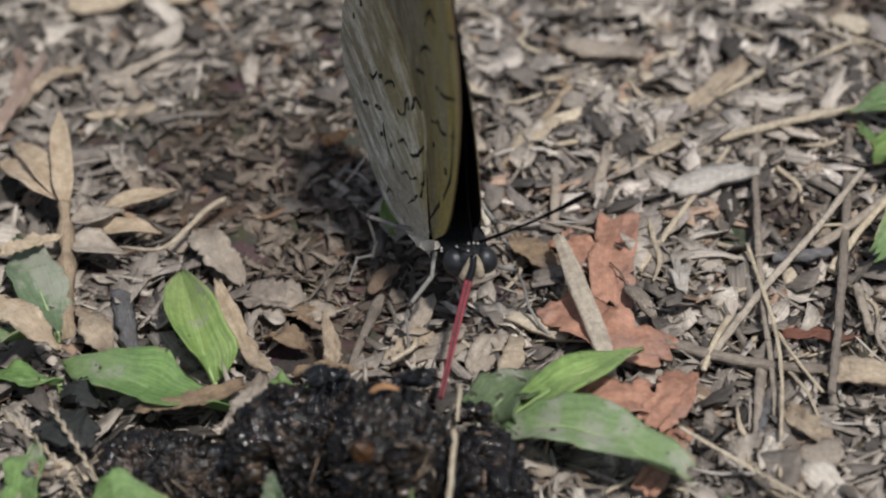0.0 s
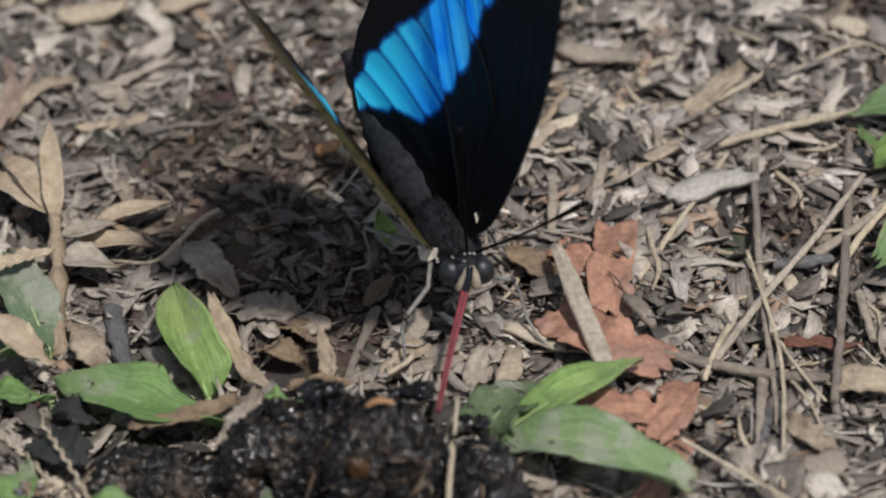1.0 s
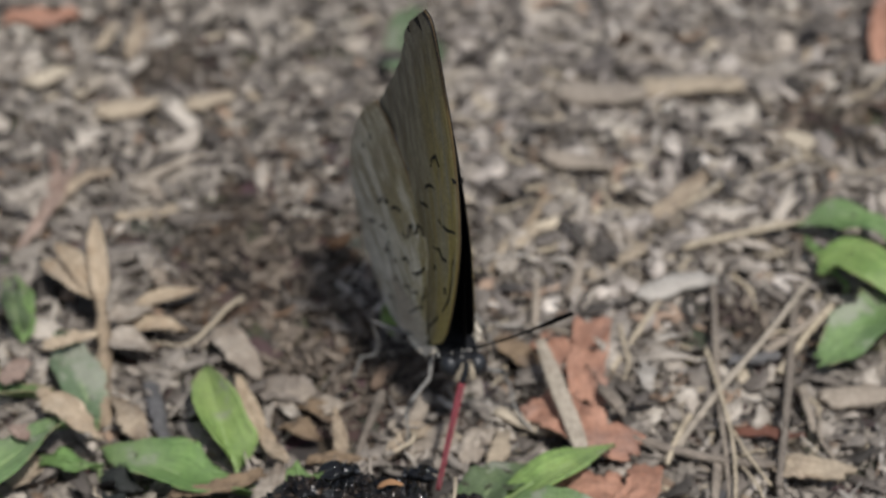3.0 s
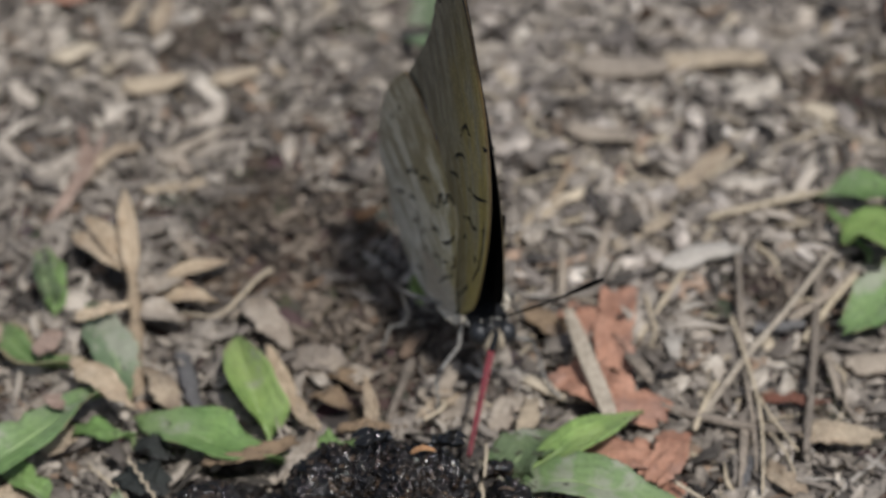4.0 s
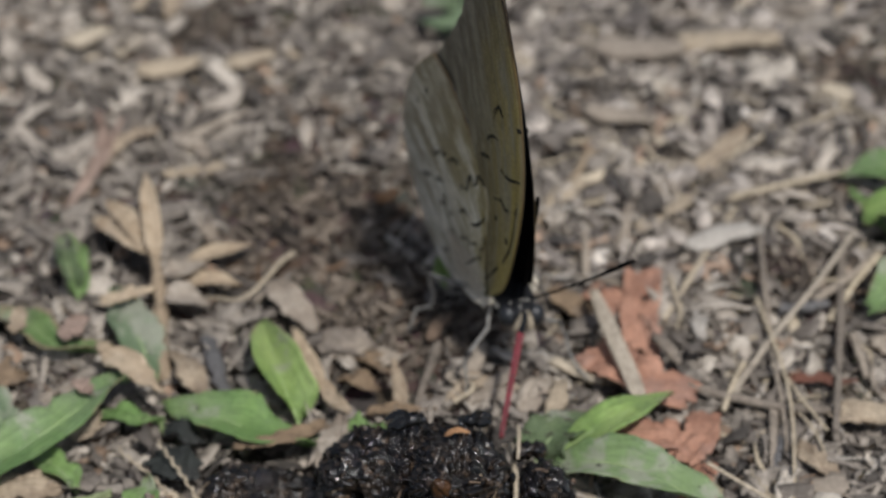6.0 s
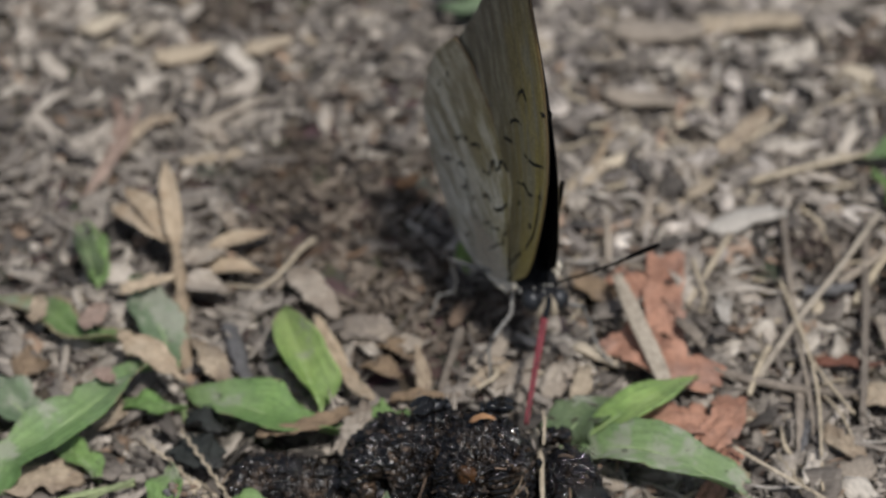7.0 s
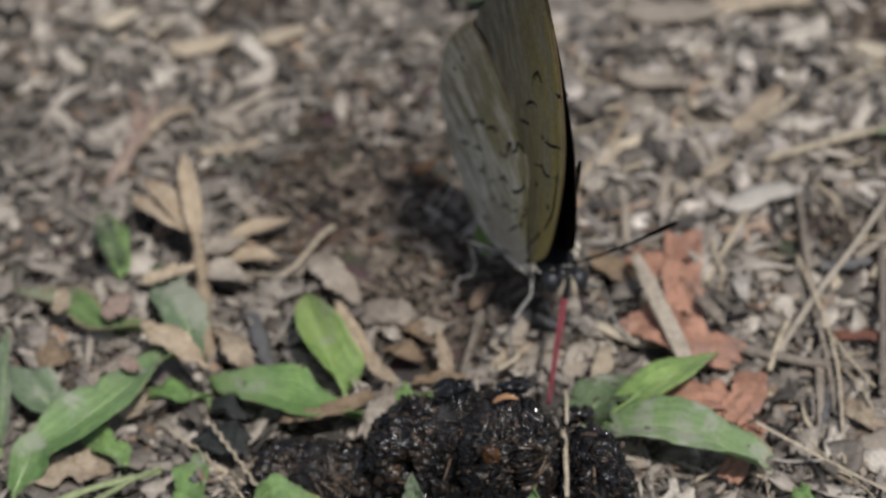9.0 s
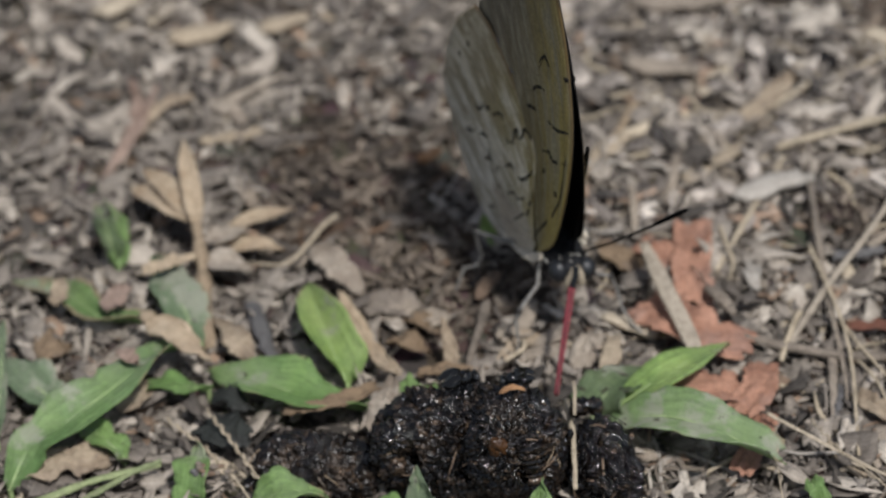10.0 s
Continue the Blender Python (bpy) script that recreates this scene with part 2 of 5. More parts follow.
def wing_under_material(name, base, rim, silver, cells, warm):
    """Grey-buff scales: silvery streaks between the veins, a warm front edge, a duller outer part."""
    s = Shade(name, 0.55, 0.3)
    uv, v = s.coords("UV"), s.coords()
    sep = s.node("SeparateXYZ", Vector=uv)
    streak = s.noise(s.stretch(uv, 1.9, 6.0, 1.0), 2.0, 7.0, 0.68)
    cloud = s.noise(v, 160.0, 4.0, 0.6)
    speck = s.noise(v, 3200.0, 3.0, 0.7)
    brush = s.noise(s.stretch(uv, 5.0, 14.0, 1.0), 4.0, 6.0, 0.75)
    c = s.mix(s.ramp(cloud, [(0.36, (0, 0, 0)), (0.64, (1, 1, 1))]), (0.62 * base[0], 0.60 * base[1], 0.55 * base[2]), base)
    c = s.mix(s.ramp(s.math("ADD", sep.outputs["Y"], s.math("MULTIPLY", s.math("SUBTRACT", streak, 0.5), 0.35)), [(0.0, (1, 1, 1)), (0.2, (0.9, 0.9, 0.9)), (0.55, (0, 0, 0))]), c, rim)
    fan = s.math("ABSOLUTE", s.math("SINE", s.math("MULTIPLY", sep.outputs["Y"], math.pi * cells)))
    c = s.mix(s.ramp(fan, [(0.0, (0.75, 0.75, 0.75)), (0.05, (0.3, 0.3, 0.3)), (0.13, (0, 0, 0))]), c, tuple(0.36 * k for k in base))
    far = s.ramp(s.math("ADD", sep.outputs["X"], s.math("MULTIPLY", s.math("SUBTRACT", cloud, 0.5), 0.5)), [(0.25, (0, 0, 0)), (0.85, (0.92, 0.92, 0.92))])
    c = s.mix(far, c, (0.45 * base[0], 0.40 * base[0], 0.30 * base[0]))
    c = s.mix(s.ramp(streak, [(0.46, (0, 0, 0)), (0.60, (0.92, 0.92, 0.92))]), c, s.mix(s.math("MULTIPLY", sep.outputs["X"], 0.7), silver, (0.5 * silver[0], 0.47 * silver[0], 0.40 * silver[0])))
    c = s.mix(0.7, c, s.ramp(speck, [(0.3, (0.55, 0.55, 0.53)), (0.7, (1.35, 1.35, 1.32))]), "MULTIPLY")
    c = s.mix(0.8, c, s.ramp(brush, [(0.32, (0.58, 0.57, 0.55)), (0.5, (1.0, 1.0, 1.0)), (0.68, (1.4, 1.4, 1.42))]), "MULTIPLY")
    tilt = s.math("ADD", sep.outputs["Y"], s.math("MULTIPLY", s.math("SUBTRACT", cloud, 0.5), 0.4))
    c = s.mix(warm, c, s.ramp(tilt, [(0.05, (0.88, 0.74, 0.40)), (0.35, (0.92, 0.82, 0.58)), (0.6, (0.98, 0.95, 0.88)), (0.8, (1.08, 1.08, 1.08))]), "MULTIPLY")
    edge = s.ramp(sep.outputs["Y"], [(0.0, (1, 1, 1)), (0.018, (1, 1, 1)), (0.03, (0, 0, 0))])
    c = s.mix(s.math("MULTIPLY", edge, 0.7), c, (0.16, 0.095, 0.04))
    s.color(c)
    s.bump(s.math("ADD", streak, s.math("MULTIPLY", speck, 0.5)), 0.6, 0.0002)
    s.thin(s.mix(1.0, c, (0.5, 0.42, 0.25), "MULTIPLY"), 0.12)
    return s.m


SOIL = soil_material()
CRUMBS = litter_material("litter_crumbs", True)
HUMUS = litter_material("humus_crumbs", True, (0.53, 0.49, 0.455))
BLEACHED = litter_material("bleached_litter", True, (1.28, 1.29, 1.34))
WOOD = {
    "straw": wood_material("straw", (0.56, 0.49, 0.38), (0.34, 0.28, 0.205)),
    "bark": wood_material("thin_bark", (0.29, 0.25, 0.21), (0.12, 0.10, 0.085)),
    "charred": wood_material("charred_twig", (0.19, 0.185, 0.19), (0.06, 0.06, 0.064)),
    "tanstem": wood_material("tan_stem", (0.43, 0.34, 0.24), (0.22, 0.165, 0.115)),
    "green": wood_material("green_stem", (0.32, 0.37, 0.20), (0.18, 0.22, 0.11), 0.5),
    "white": wood_material("bleached_wood", (0.52, 0.49, 0.455), (0.30, 0.275, 0.25)),
    "ash": wood_material("ash_grey_stem", (0.50, 0.445, 0.37), (0.27, 0.23, 0.19)),
    "grey": wood_material("grey_wood", (0.40, 0.35, 0.29), (0.22, 0.18, 0.15)),
    "tan": wood_material("tan_wood", (0.50, 0.42, 0.32), (0.29, 0.235, 0.175)),
    "pale": wood_material("pale_wood", (0.60, 0.53, 0.42), (0.39, 0.325, 0.25)),
    "brown": wood_material("brown_wood", (0.25, 0.175, 0.125), (0.11, 0.08, 0.06)),
    "orange": wood_material("orange_wood", (0.46, 0.27, 0.14), (0.28, 0.14, 0.07)),
}
DRY = {
    "straw": dry_leaf_material("straw_coloured_dry_leaf", (0.68, 0.55, 0.40), (0.40, 0.29, 0.19)),
    "tan": dry_leaf_material("tan_dry_leaf", (0.55, 0.445, 0.33), (0.23, 0.165, 0.115)),
    "pale": dry_leaf_material("pale_dry_leaf", (0.54, 0.465, 0.385), (0.25, 0.195, 0.15)),
    "brown": dry_leaf_material("brown_dry_leaf", (0.36, 0.26, 0.17), (0.13, 0.09, 0.06)),
    "red": dry_leaf_material("brick_red_dry_leaf", (0.58, 0.32, 0.225), (0.27, 0.13, 0.085), 0.4),
    "russet": dry_leaf_material("russet_dry_leaf", (0.27, 0.12, 0.085), (0.12, 0.055, 0.04)),
    "grey": dry_leaf_material("grey_brown_dry_leaf", (0.37, 0.315, 0.265), (0.15, 0.115, 0.09)),
    "dark": dry_leaf_material("blackened_wet_leaf", (0.045, 0.05, 0.046), (0.02, 0.02, 0.018)),
    "pink": dry_leaf_material("pinkish_dry_leaf", (0.47, 0.35, 0.29), (0.24, 0.16, 0.125)),
}
GREEN = {
    "fresh": green_material("fresh_green_leaf", (0.195, 0.325, 0.105), (0.295, 0.44, 0.15), 0.35),
    "bright": green_material("bright_green_leaf", (0.25, 0.385, 0.115), (0.44, 0.56, 0.19), 0.12),
    "dull": green_material("dull_green_leaf", (0.10, 0.155, 0.065), (0.19, 0.25, 0.12), 0.5, 0.10),
    "worn": green_material("worn_green_leaf", (0.17, 0.29, 0.10), (0.27, 0.40, 0.15), 0.7),
    "ragged": green_material("ragged_green_leaf", (0.16, 0.26, 0.09), (0.26, 0.37, 0.14), 0.6, 0.02, 0.9),
    "dusty": green_material("dusty_green_leaf", (0.16, 0.235, 0.125), (0.27, 0.34, 0.21), 0.8),
}
MIDRIB = plain("leaf_midrib", (0.34, 0.44, 0.20), 0.5)
DUNG = dung_material("wet_dung", 0.58)
DUNG_PALE = dung_material("drying_dung", 1.5, 0.2)
DUNG_BROWN = dung_material("crumbly_brown_dung", 0.55, 0.3)
DUNG_BLACK = dung_material("soaked_black_dung", 0.4, 1.0)
DUNG_RUST = plain("rusty_fruit_pulp", (0.05, 0.021, 0.006), 0.3, 0.5, 500.0, 0.85, 0.0, 1.0)
FUR = plain("black_fur", (0.015, 0.0155, 0.0175), 0.75, 0.15, 1500.0, 0.6)
CHITIN = plain("black_chitin", (0.003, 0.003, 0.0033), 0.13, 0.5, 800.0, 0.4)
EYE = plain("grey_black_eye", (0.012, 0.013, 0.0155), 0.42, 0.5, 2500.0, 0.3)
TUFT = plain("dull_white_scales", (0.34, 0.32, 0.29), 0.7, 0.2, 1800.0, 0.3)
PALP = plain("tan_palp_scales", (0.27, 0.225, 0.165), 0.75, 0.2, 1800.0, 0.35)
CREAM = plain("cream_scales", (0.55, 0.49, 0.40), 0.7, 0.2, 1800.0, 0.25)
LEG = plain("grey_white_leg", (0.18, 0.17, 0.155), 0.6, 0.3, 1200.0, 0.35)
FEELER = plain("matt_black_feeler", (0.004, 0.0035, 0.0035), 0.85, 0.05)
JOINT = plain("dark_joint", (0.03, 0.027, 0.025), 0.5)
TONGUE = plain("dark_red_tongue", (0.23, 0.04, 0.05), 0.34, 0.5, 1500.0, 0.35)
UPPER = wing_upper_material()
UNDER_FORE = wing_under_material("forewing_underside", (0.25, 0.205, 0.10), (0.46, 0.36, 0.11), (0.36, 0.32, 0.21), 8, 0.0)
UNDER_HIND = wing_under_material("hindwing_underside", (0.56, 0.53, 0.46), (0.38, 0.325, 0.165), (0.92, 0.90, 0.86), 8, 0.42)
MARK = plain("black_wing_mark", (0.012, 0.011, 0.010), 0.7, 0.2)
FLYWING = plain("smoky_fly_wing", (0.006, 0.0055, 0.005), 0.14, 0.5)


# ---- helpers: everything is drawn in millimetres ----
def world_of(ob):
    m = ob.matrix_basis.copy()
    while ob.parent:
        ob = ob.parent
        m = ob.matrix_basis @ m
    return m


def mesh_of(name, bm, material):
    me = bpy.data.meshes.new(name)
    bm.to_mesh(me)
    bm.free()
    for m in material if isinstance(material, (list, tuple)) else [material]:
        me.materials.append(m)
    return me


def part(name, bm, material, parent, label="", local=False):
    """ONE mesh under a thing or part. The bmesh is in world millimetres, or in the parent's own if local."""
    bmesh.ops.transform(bm, matrix=(Matrix.Identity(4) if local else world_of(parent).inverted()) @ Matrix.Scale(MM, 4), verts=bm.verts)
    ob = new(name, mesh_of(name, bm, material))
    ob.parent = parent
    return tagged(ob, label)


def solo(name, bm, material, label, category, group=""):
    """A thing of one mesh, with its origin at its base."""
    cs = [v.co for v in bm.verts]
    base = Vector((sum(c.x for c in cs) / len(cs), sum(c.y for c in cs) / len(cs), min(c.z for c in cs)))
    bmesh.ops.transform(bm, matrix=Matrix.Scale(MM, 4) @ Matrix.Translation(-base), verts=bm.verts)
    ob = new(name, mesh_of(name, bm, material))
    ob.location = base * MM
    return tagged(ob, label, category, group)


def holder(name, place, label, category, group="", rz=0.0):
    ob = new(name)
    ob.empty_display_size = 0.002
    ob.matrix_basis = pose(place[0] * MM, place[1] * MM, place[2] * MM, 0, 0, rz)
    return tagged(ob, label, category, group)


def spline(pts, n):
    """n + 1 places on a smooth curve through the points."""
    p = [Vector(q) for q in pts]
    if len(p) == 2:
        return [p[0].lerp(p[1], i / n) for i in range(n + 1)]
    p = [2 * p[0] - p[1]] + p + [2 * p[-1] - p[-2]]
    out, m = [], len(p) - 3
    for i in range(n + 1):
        u = i / n * m
        k = min(int(u), m - 1)
        u -= k
        a, b, c, d = p[k:k + 4]
        out.append(0.5 * ((2 * b) + (c - a) * u + (2 * a - 5 * b + 4 * c - d) * u * u + (3 * b - a - 3 * c + d) * u ** 3))
    return out


def tube(pts, radius, n=10, sides=7, rough=0.0, seed=0.0, bm=None, caps=True, flat=1.0):
    """A round rod along the points; radius is a number or a function of 0..1."""
    bm = bm or bmesh.new()
    uvl = bm.loops.layers.uv.verify()
    c = spline(pts, n)
    rings, up = [], Vector((0.3, 0.2, 1))
    for i, q in enumerate(c):
        d = (c[min(i + 1, n)] - c[max(i - 1, 0)]).normalized()
        a = d.cross(up).normalized()
        b = a.cross(d)
        r = radius(i / n) if callable(radius) else radius
        ring = []
        for j in range(sides):
            w = 2 * math.pi * j / sides
            k = r * (1 + rough * noise.noise((q.x * 0.9 + seed, q.y * 0.9 + j, q.z)) + 0.6 * rough * noise.noise((seed, j * 2.7, 1.0)))
            ring.append(bm.verts.new(q + (a * math.cos(w) + b * (math.sin(w) * flat)) * k))
        rings.append(ring)
    for i in range(n):
        for j in range(sides):
            f = bm.faces.new((rings[i][j], rings[i][(j + 1) % sides], rings[i + 1][(j + 1) % sides], rings[i + 1][j]))
            f.smooth = True
            for lp, (u, v) in zip(f.loops, ((i, j), (i, j + 1), (i + 1, j + 1), (i + 1, j))):
                lp[uvl].uv = (u / n, v / sides)
    if caps:
        bm.faces.new(rings[0][::-1]), bm.faces.new(rings[-1])
    return bm


def blade(pts, width, thick, n=14, across=6, fold=0.3, wave=0.0, ragged=0.0, tip=1.0, base=0.25, seed=0.0, curl=0.0, face=None, upright=0.0, jag=0.0, bites=(), corr=0.0, crumple=0.0):
    """A leaf or strip with thickness along the points. fold: how far its edges rise. wave: ripple of the edges.
    tip, base: how blunt its ends are (0 sharp, 1 square). bites: notches (place along it, side, depth, length).
    corr: ridges along the veins. crumple: uneven dents."""
    bm = bmesh.new()
    uvl = bm.loops.layers.uv.verify()
    c = spline(pts, n)
    top, bot = [], []
    for i, q in enumerate(c):
        u = i / n
        d = (c[min(i + 1, n)] - c[max(i - 1, 0)]).normalized()
        a = d.cross(Vector((0, 0, 1)))
        a = a.normalized() if a.length > 1e-4 else Vector((1, 0, 0))
        b = a.cross(d)
        t = curl * (u - 0.5) + upright
        a, b = a * math.cos(t) + b * math.sin(t), b * math.cos(t) - a * math.sin(t)
        env = min(1.0, base + (1 - base) * math.sin(min(u / 0.3, 1) * math.pi / 2)) * (1.0 if u < 0.5 else tip + (1 - tip) * math.cos((u - 0.5) / 0.5 * math.pi / 2) ** 0.85)
        rt, rb = [], []
        for j in range(across + 1):
            v = 2 * j / across - 1
            w = width / 2 * max(env, 0.02) * (1 + ragged * noise.noise((u * 6 + seed, v * 1.5, seed)) + jag * noise.noise((u * 19 + seed, v * 2, 4.0)) + 0.7 * jag * noise.noise((u * 43 + seed, v * 2, 4.0)))
            for at, flank, deep, long in bites:
                if v * flank > 0:
                    w *= 1 - deep * math.exp(-((u - at) / long) ** 2)
            lift = fold * w * (abs(v) ** 1.3) + wave * v * v * math.sin(u * 11 + seed + (1.6 if v > 0 else 0)) + 0.5 * ragged * noise.noise((u * 4, v * 2 + seed, 3.1))
            lift += corr * math.sin(v * 15 + seed) + crumple * (noise.noise((u * 5 + seed, v * 2.2, 6.0)) + 0.6 * noise.noise((u * 13, v * 5 + seed, 6.0)))
            p = q + a * (v * w) + b * lift
            if ragged and (i == 0 or i == n):
                p += d * (ragged * 1.2 * width * noise.noise((v * 3.1, seed, u)))
            rt.append(bm.verts.new(p + b * thick / 2)), rb.append(bm.verts.new(p - b * thick / 2))
        top.append(rt), bot.append(rb)

    def quad(vs, uvs):
        f = bm.faces.new(vs)
        f.smooth = True
        for lp, w in zip(f.loops, uvs):
            lp[uvl].uv = w

    for i in range(n):
        for j in range(across):
            uv = [(i / n, j / across), (i / n, (j + 1) / across), ((i + 1) / n, (j + 1) / across), ((i + 1) / n, j / across)]
            quad((top[i][j], top[i][j + 1], top[i + 1][j + 1], top[i + 1][j]), uv)
            quad((bot[i + 1][j], bot[i + 1][j + 1], bot[i][j + 1], bot[i][j]), uv[::-1])
        for j in (0, across):
            vs = (top[i][j], top[i + 1][j], bot[i + 1][j], bot[i][j])
            quad(vs if j == 0 else vs[::-1], [(i / n, j / across)] * 4)
    for i in (0, n):
        for j in range(across):
            vs = (top[i][j], bot[i][j], bot[i][j + 1], top[i][j + 1])
            quad(vs if i == 0 else vs[::-1], [(i / n, j / across)] * 4)
    return bm


def ball(centre, radii, sub=3, lump=0.0, freq=1.0, seed=0.0, turn=None, bm=None):
    """A lumpy ellipsoid."""
    bm = bm or bmesh.new()
    made = bmesh.ops.create_icosphere(bm, subdivisions=sub, radius=1.0)["verts"]
    for v in made:
        d = v.co.copy()
        k = 1.0
        if lump:
            p = d * freq + Vector((seed, seed * 0.7, -seed))
            k += lump * (noise.noise(p) + 0.5 * noise.noise(p * 2.3) + 0.3 * noise.noise(p * 5.1))
        p = Vector((d.x * radii[0], d.y * radii[1], d.z * radii[2])) * k
        v.co = Vector(centre) + (turn @ p if turn else p)
    for f in bm.faces:
        f.smooth = True
    return bm


def ground_z(x, y):
    """The soil's height in millimetres."""
    h = 1.1 * noise.noise((x / 16, y / 16, 0.3)) + 0.6 * noise.noise((x / 5, y / 5, 2.0)) + 0.3 * noise.noise((x / 1.9, y / 1.9, 5.0))
    far = max(0.0, math.hypot(x, y) - 200)
    return h - 0.7 + min(far * 0.02, 60.0) * noise.noise((x / 900, y / 900, 7.0))


# ---- the ground: one sheet out to the horizon ----
def build_ground():
    n, k = 250, 13.5
    line = [math.sinh((i / n * 2 - 1) * k) / math.sinh(k) for i in range(n + 1)]
    xs = [-10 + 0.30 * (i - n / 2) * 1.0 + 4.0e7 * s for i, s in enumerate(line)]
    ys = [20 + 0.30 * (i - n / 2) * 1.0 + 4.0e7 * s for i, s in enumerate(line)]
    verts = [(x * MM, y * MM, ground_z(x, y) * MM) for y in ys for x in xs]
    w = n + 1
    faces = [(j * w + i, j * w + i + 1, (j + 1) * w + i + 1, (j + 1) * w + i) for j in range(n) for i in range(n)]
    me = bpy.data.meshes.new("ground")
    me.from_pydata(verts, [], faces)
    me.polygons.foreach_set("use_smooth", [True] * len(faces))
    me.materials.append(SOIL)
    tagged(new("ground", me), "dark crumbly forest soil strewn with weathered plant litter", "ground", "", "structure")


# dark soil patches; those round the butterfly also deepen its shadow through their colour
BARE = [(-29, 23, 17, 17), (-20, 0, 8, 7), (-13, 3, 6, 5), (-28, 3, 8, 9), (-24, 10, 8, 9), (-23, -7, 6, 6), (39, 44, 12, 10), (24, 8, 8, 6), (-43, 63, 10, 6)]


def bareness(x, y):
    """0 on thick litter, 1 in the middle of the patches of dark bare humus."""
    b = 0.0
    for cx, cy, rx, ry in BARE:
        d = math.hypot((x - cx) / rx, (y - cy) / ry) + 0.5 * noise.noise((x / 6, y / 6, 9.0))
        b = max(b, min(1.0, max(0.0, 1.25 - d)))
    return b


def shards(name, count, area, sizes, lift, material, label, seed, inside=None, stations=5):
    """Crumbs, fibres and flakes of litter, each a bent solid piece, as one object."""
    rng = np.random.default_rng(seed)
    x = rng.uniform(area[0], area[1], count)
    y = rng.uniform(area[2], area[3], count)
    keep = np.array([rng.random() > min(0.97, 1.3 * bareness(a, b)) for a, b in zip(x, y)]) if inside is None else np.array([rng.random() < bareness(a, b) for a, b in zip(x, y)])
    x, y = x[keep], y[keep]
    count = len(x)
    kind = rng.random(count)
    length, wide = np.empty(count), np.empty(count)
    lo = 0.0
    for share, l0, l1, w0, w1 in sizes:
        sel = (kind >= lo) & (kind < lo + share)
        length[sel] = l0 + (l1 - l0) * rng.random(sel.sum()) ** 1.7
        wide[sel] = w0 + (w1 - w0) * rng.random(sel.sum()) ** 1.4
        lo += share
    thick = np.clip(wide * rng.uniform(0.07, 0.22, count), 0.06, 0.2)
    yaw, pitch, roll = rng.uniform(0, 2 * math.pi, count), rng.normal(0, 0.24, count), rng.normal(0, 0.42, count)
    z0 = np.array([ground_z(a, b) for a, b in zip(x, y)]) + lift[0] + rng.random(count) ** 1.5 * (lift[1] - lift[0])
    bend, side = rng.normal(0, 0.07, count), rng.normal(0, 0.035, count)
    twist, cup = rng.normal(0, 0.3, count), rng.normal(0, 0.05, count)
    ends = np.where(rng.random((2, count)) < 0.35, rng.uniform(0.05, 0.5, (2, count)), rng.uniform(0.7, 1.1, (2, count)))
    st, ring = stations, ((-1, 1), (0, 1), (1, 1), (1, -1), (0, -1), (-1, -1))
    P, UV = np.empty((count, st, 6, 3)), np.empty((count, st, 6, 2))
    shift = rng.uniform(0, 400, count)
    for i in range(st):
        u = i / (st - 1) * 2 - 1
        taper = np.where(u < 0, 1 + (ends[0] - 1) * u * u, 1 + (ends[1] - 1) * u * u) * rng.uniform(0.55, 1.3, count)
        jag = [rng.normal(0, 0.34 if abs(u) == 1 else 0.05, count) * wide for _ in range(3)]
        for j, (sy, sz) in enumerate(ring):
            lx = u * length / 2 + jag[sy + 1]
            ly = sy * wide / 2 * taper + side * length * u * u
            lz = sz * thick / 2 * (1.0 if sy == 0 else 0.6) + bend * length * u * u + ly * (roll + twist * u) + cup * sy * sy * wide * 4
            P[:, i, j, 0] = x + np.cos(yaw) * lx - np.sin(yaw) * ly
            P[:, i, j, 1] = y + np.sin(yaw) * lx + np.cos(yaw) * ly
            P[:, i, j, 2] = z0 + lz + lx * np.sin(pitch)
            UV[:, i, j, 0], UV[:, i, j, 1] = lx + shift, ly + shift
    verts = (P.reshape(-1, 3) * MM)
    e = (st - 1) * 6
    one = [(i * 6 + j, i * 6 + (j + 1) % 6, i * 6 + 6 + (j + 1) % 6, i * 6 + 6 + j) for i in range(st - 1) for j in range(6)] + [(4, 3, 2, 1), (5, 4, 1, 0), (e + 1, e + 2, e + 3, e + 4), (e, e + 1, e + 4, e + 5)]
    faces = (np.array(one)[None] + (np.arange(count) * st * 6)[:, None, None]).reshape(-1, 4)
    me = bpy.data.meshes.new(name)
    me.vertices.add(len(verts))
    me.vertices.foreach_set("co", verts.ravel())
    me.loops.add(faces.size)
    me.loops.foreach_set("vertex_index", faces.ravel())
    me.polygons.add(len(faces))
    me.polygons.foreach_set("loop_start", np.arange(0, faces.size, 4))
    me.update(calc_edges=True)
    me.uv_layers.new(name="UVMap").data.foreach_set("uv", UV.reshape(-1, 2)[faces.ravel()].ravel())
    me.materials.append(material)
    return tagged(new(name, me), label, "plant litter", "", "stuff")


# ---- plants and litter pieces ----
serial = [0]


def count_up():
    serial[0] += 1
    return serial[0] * 1.37


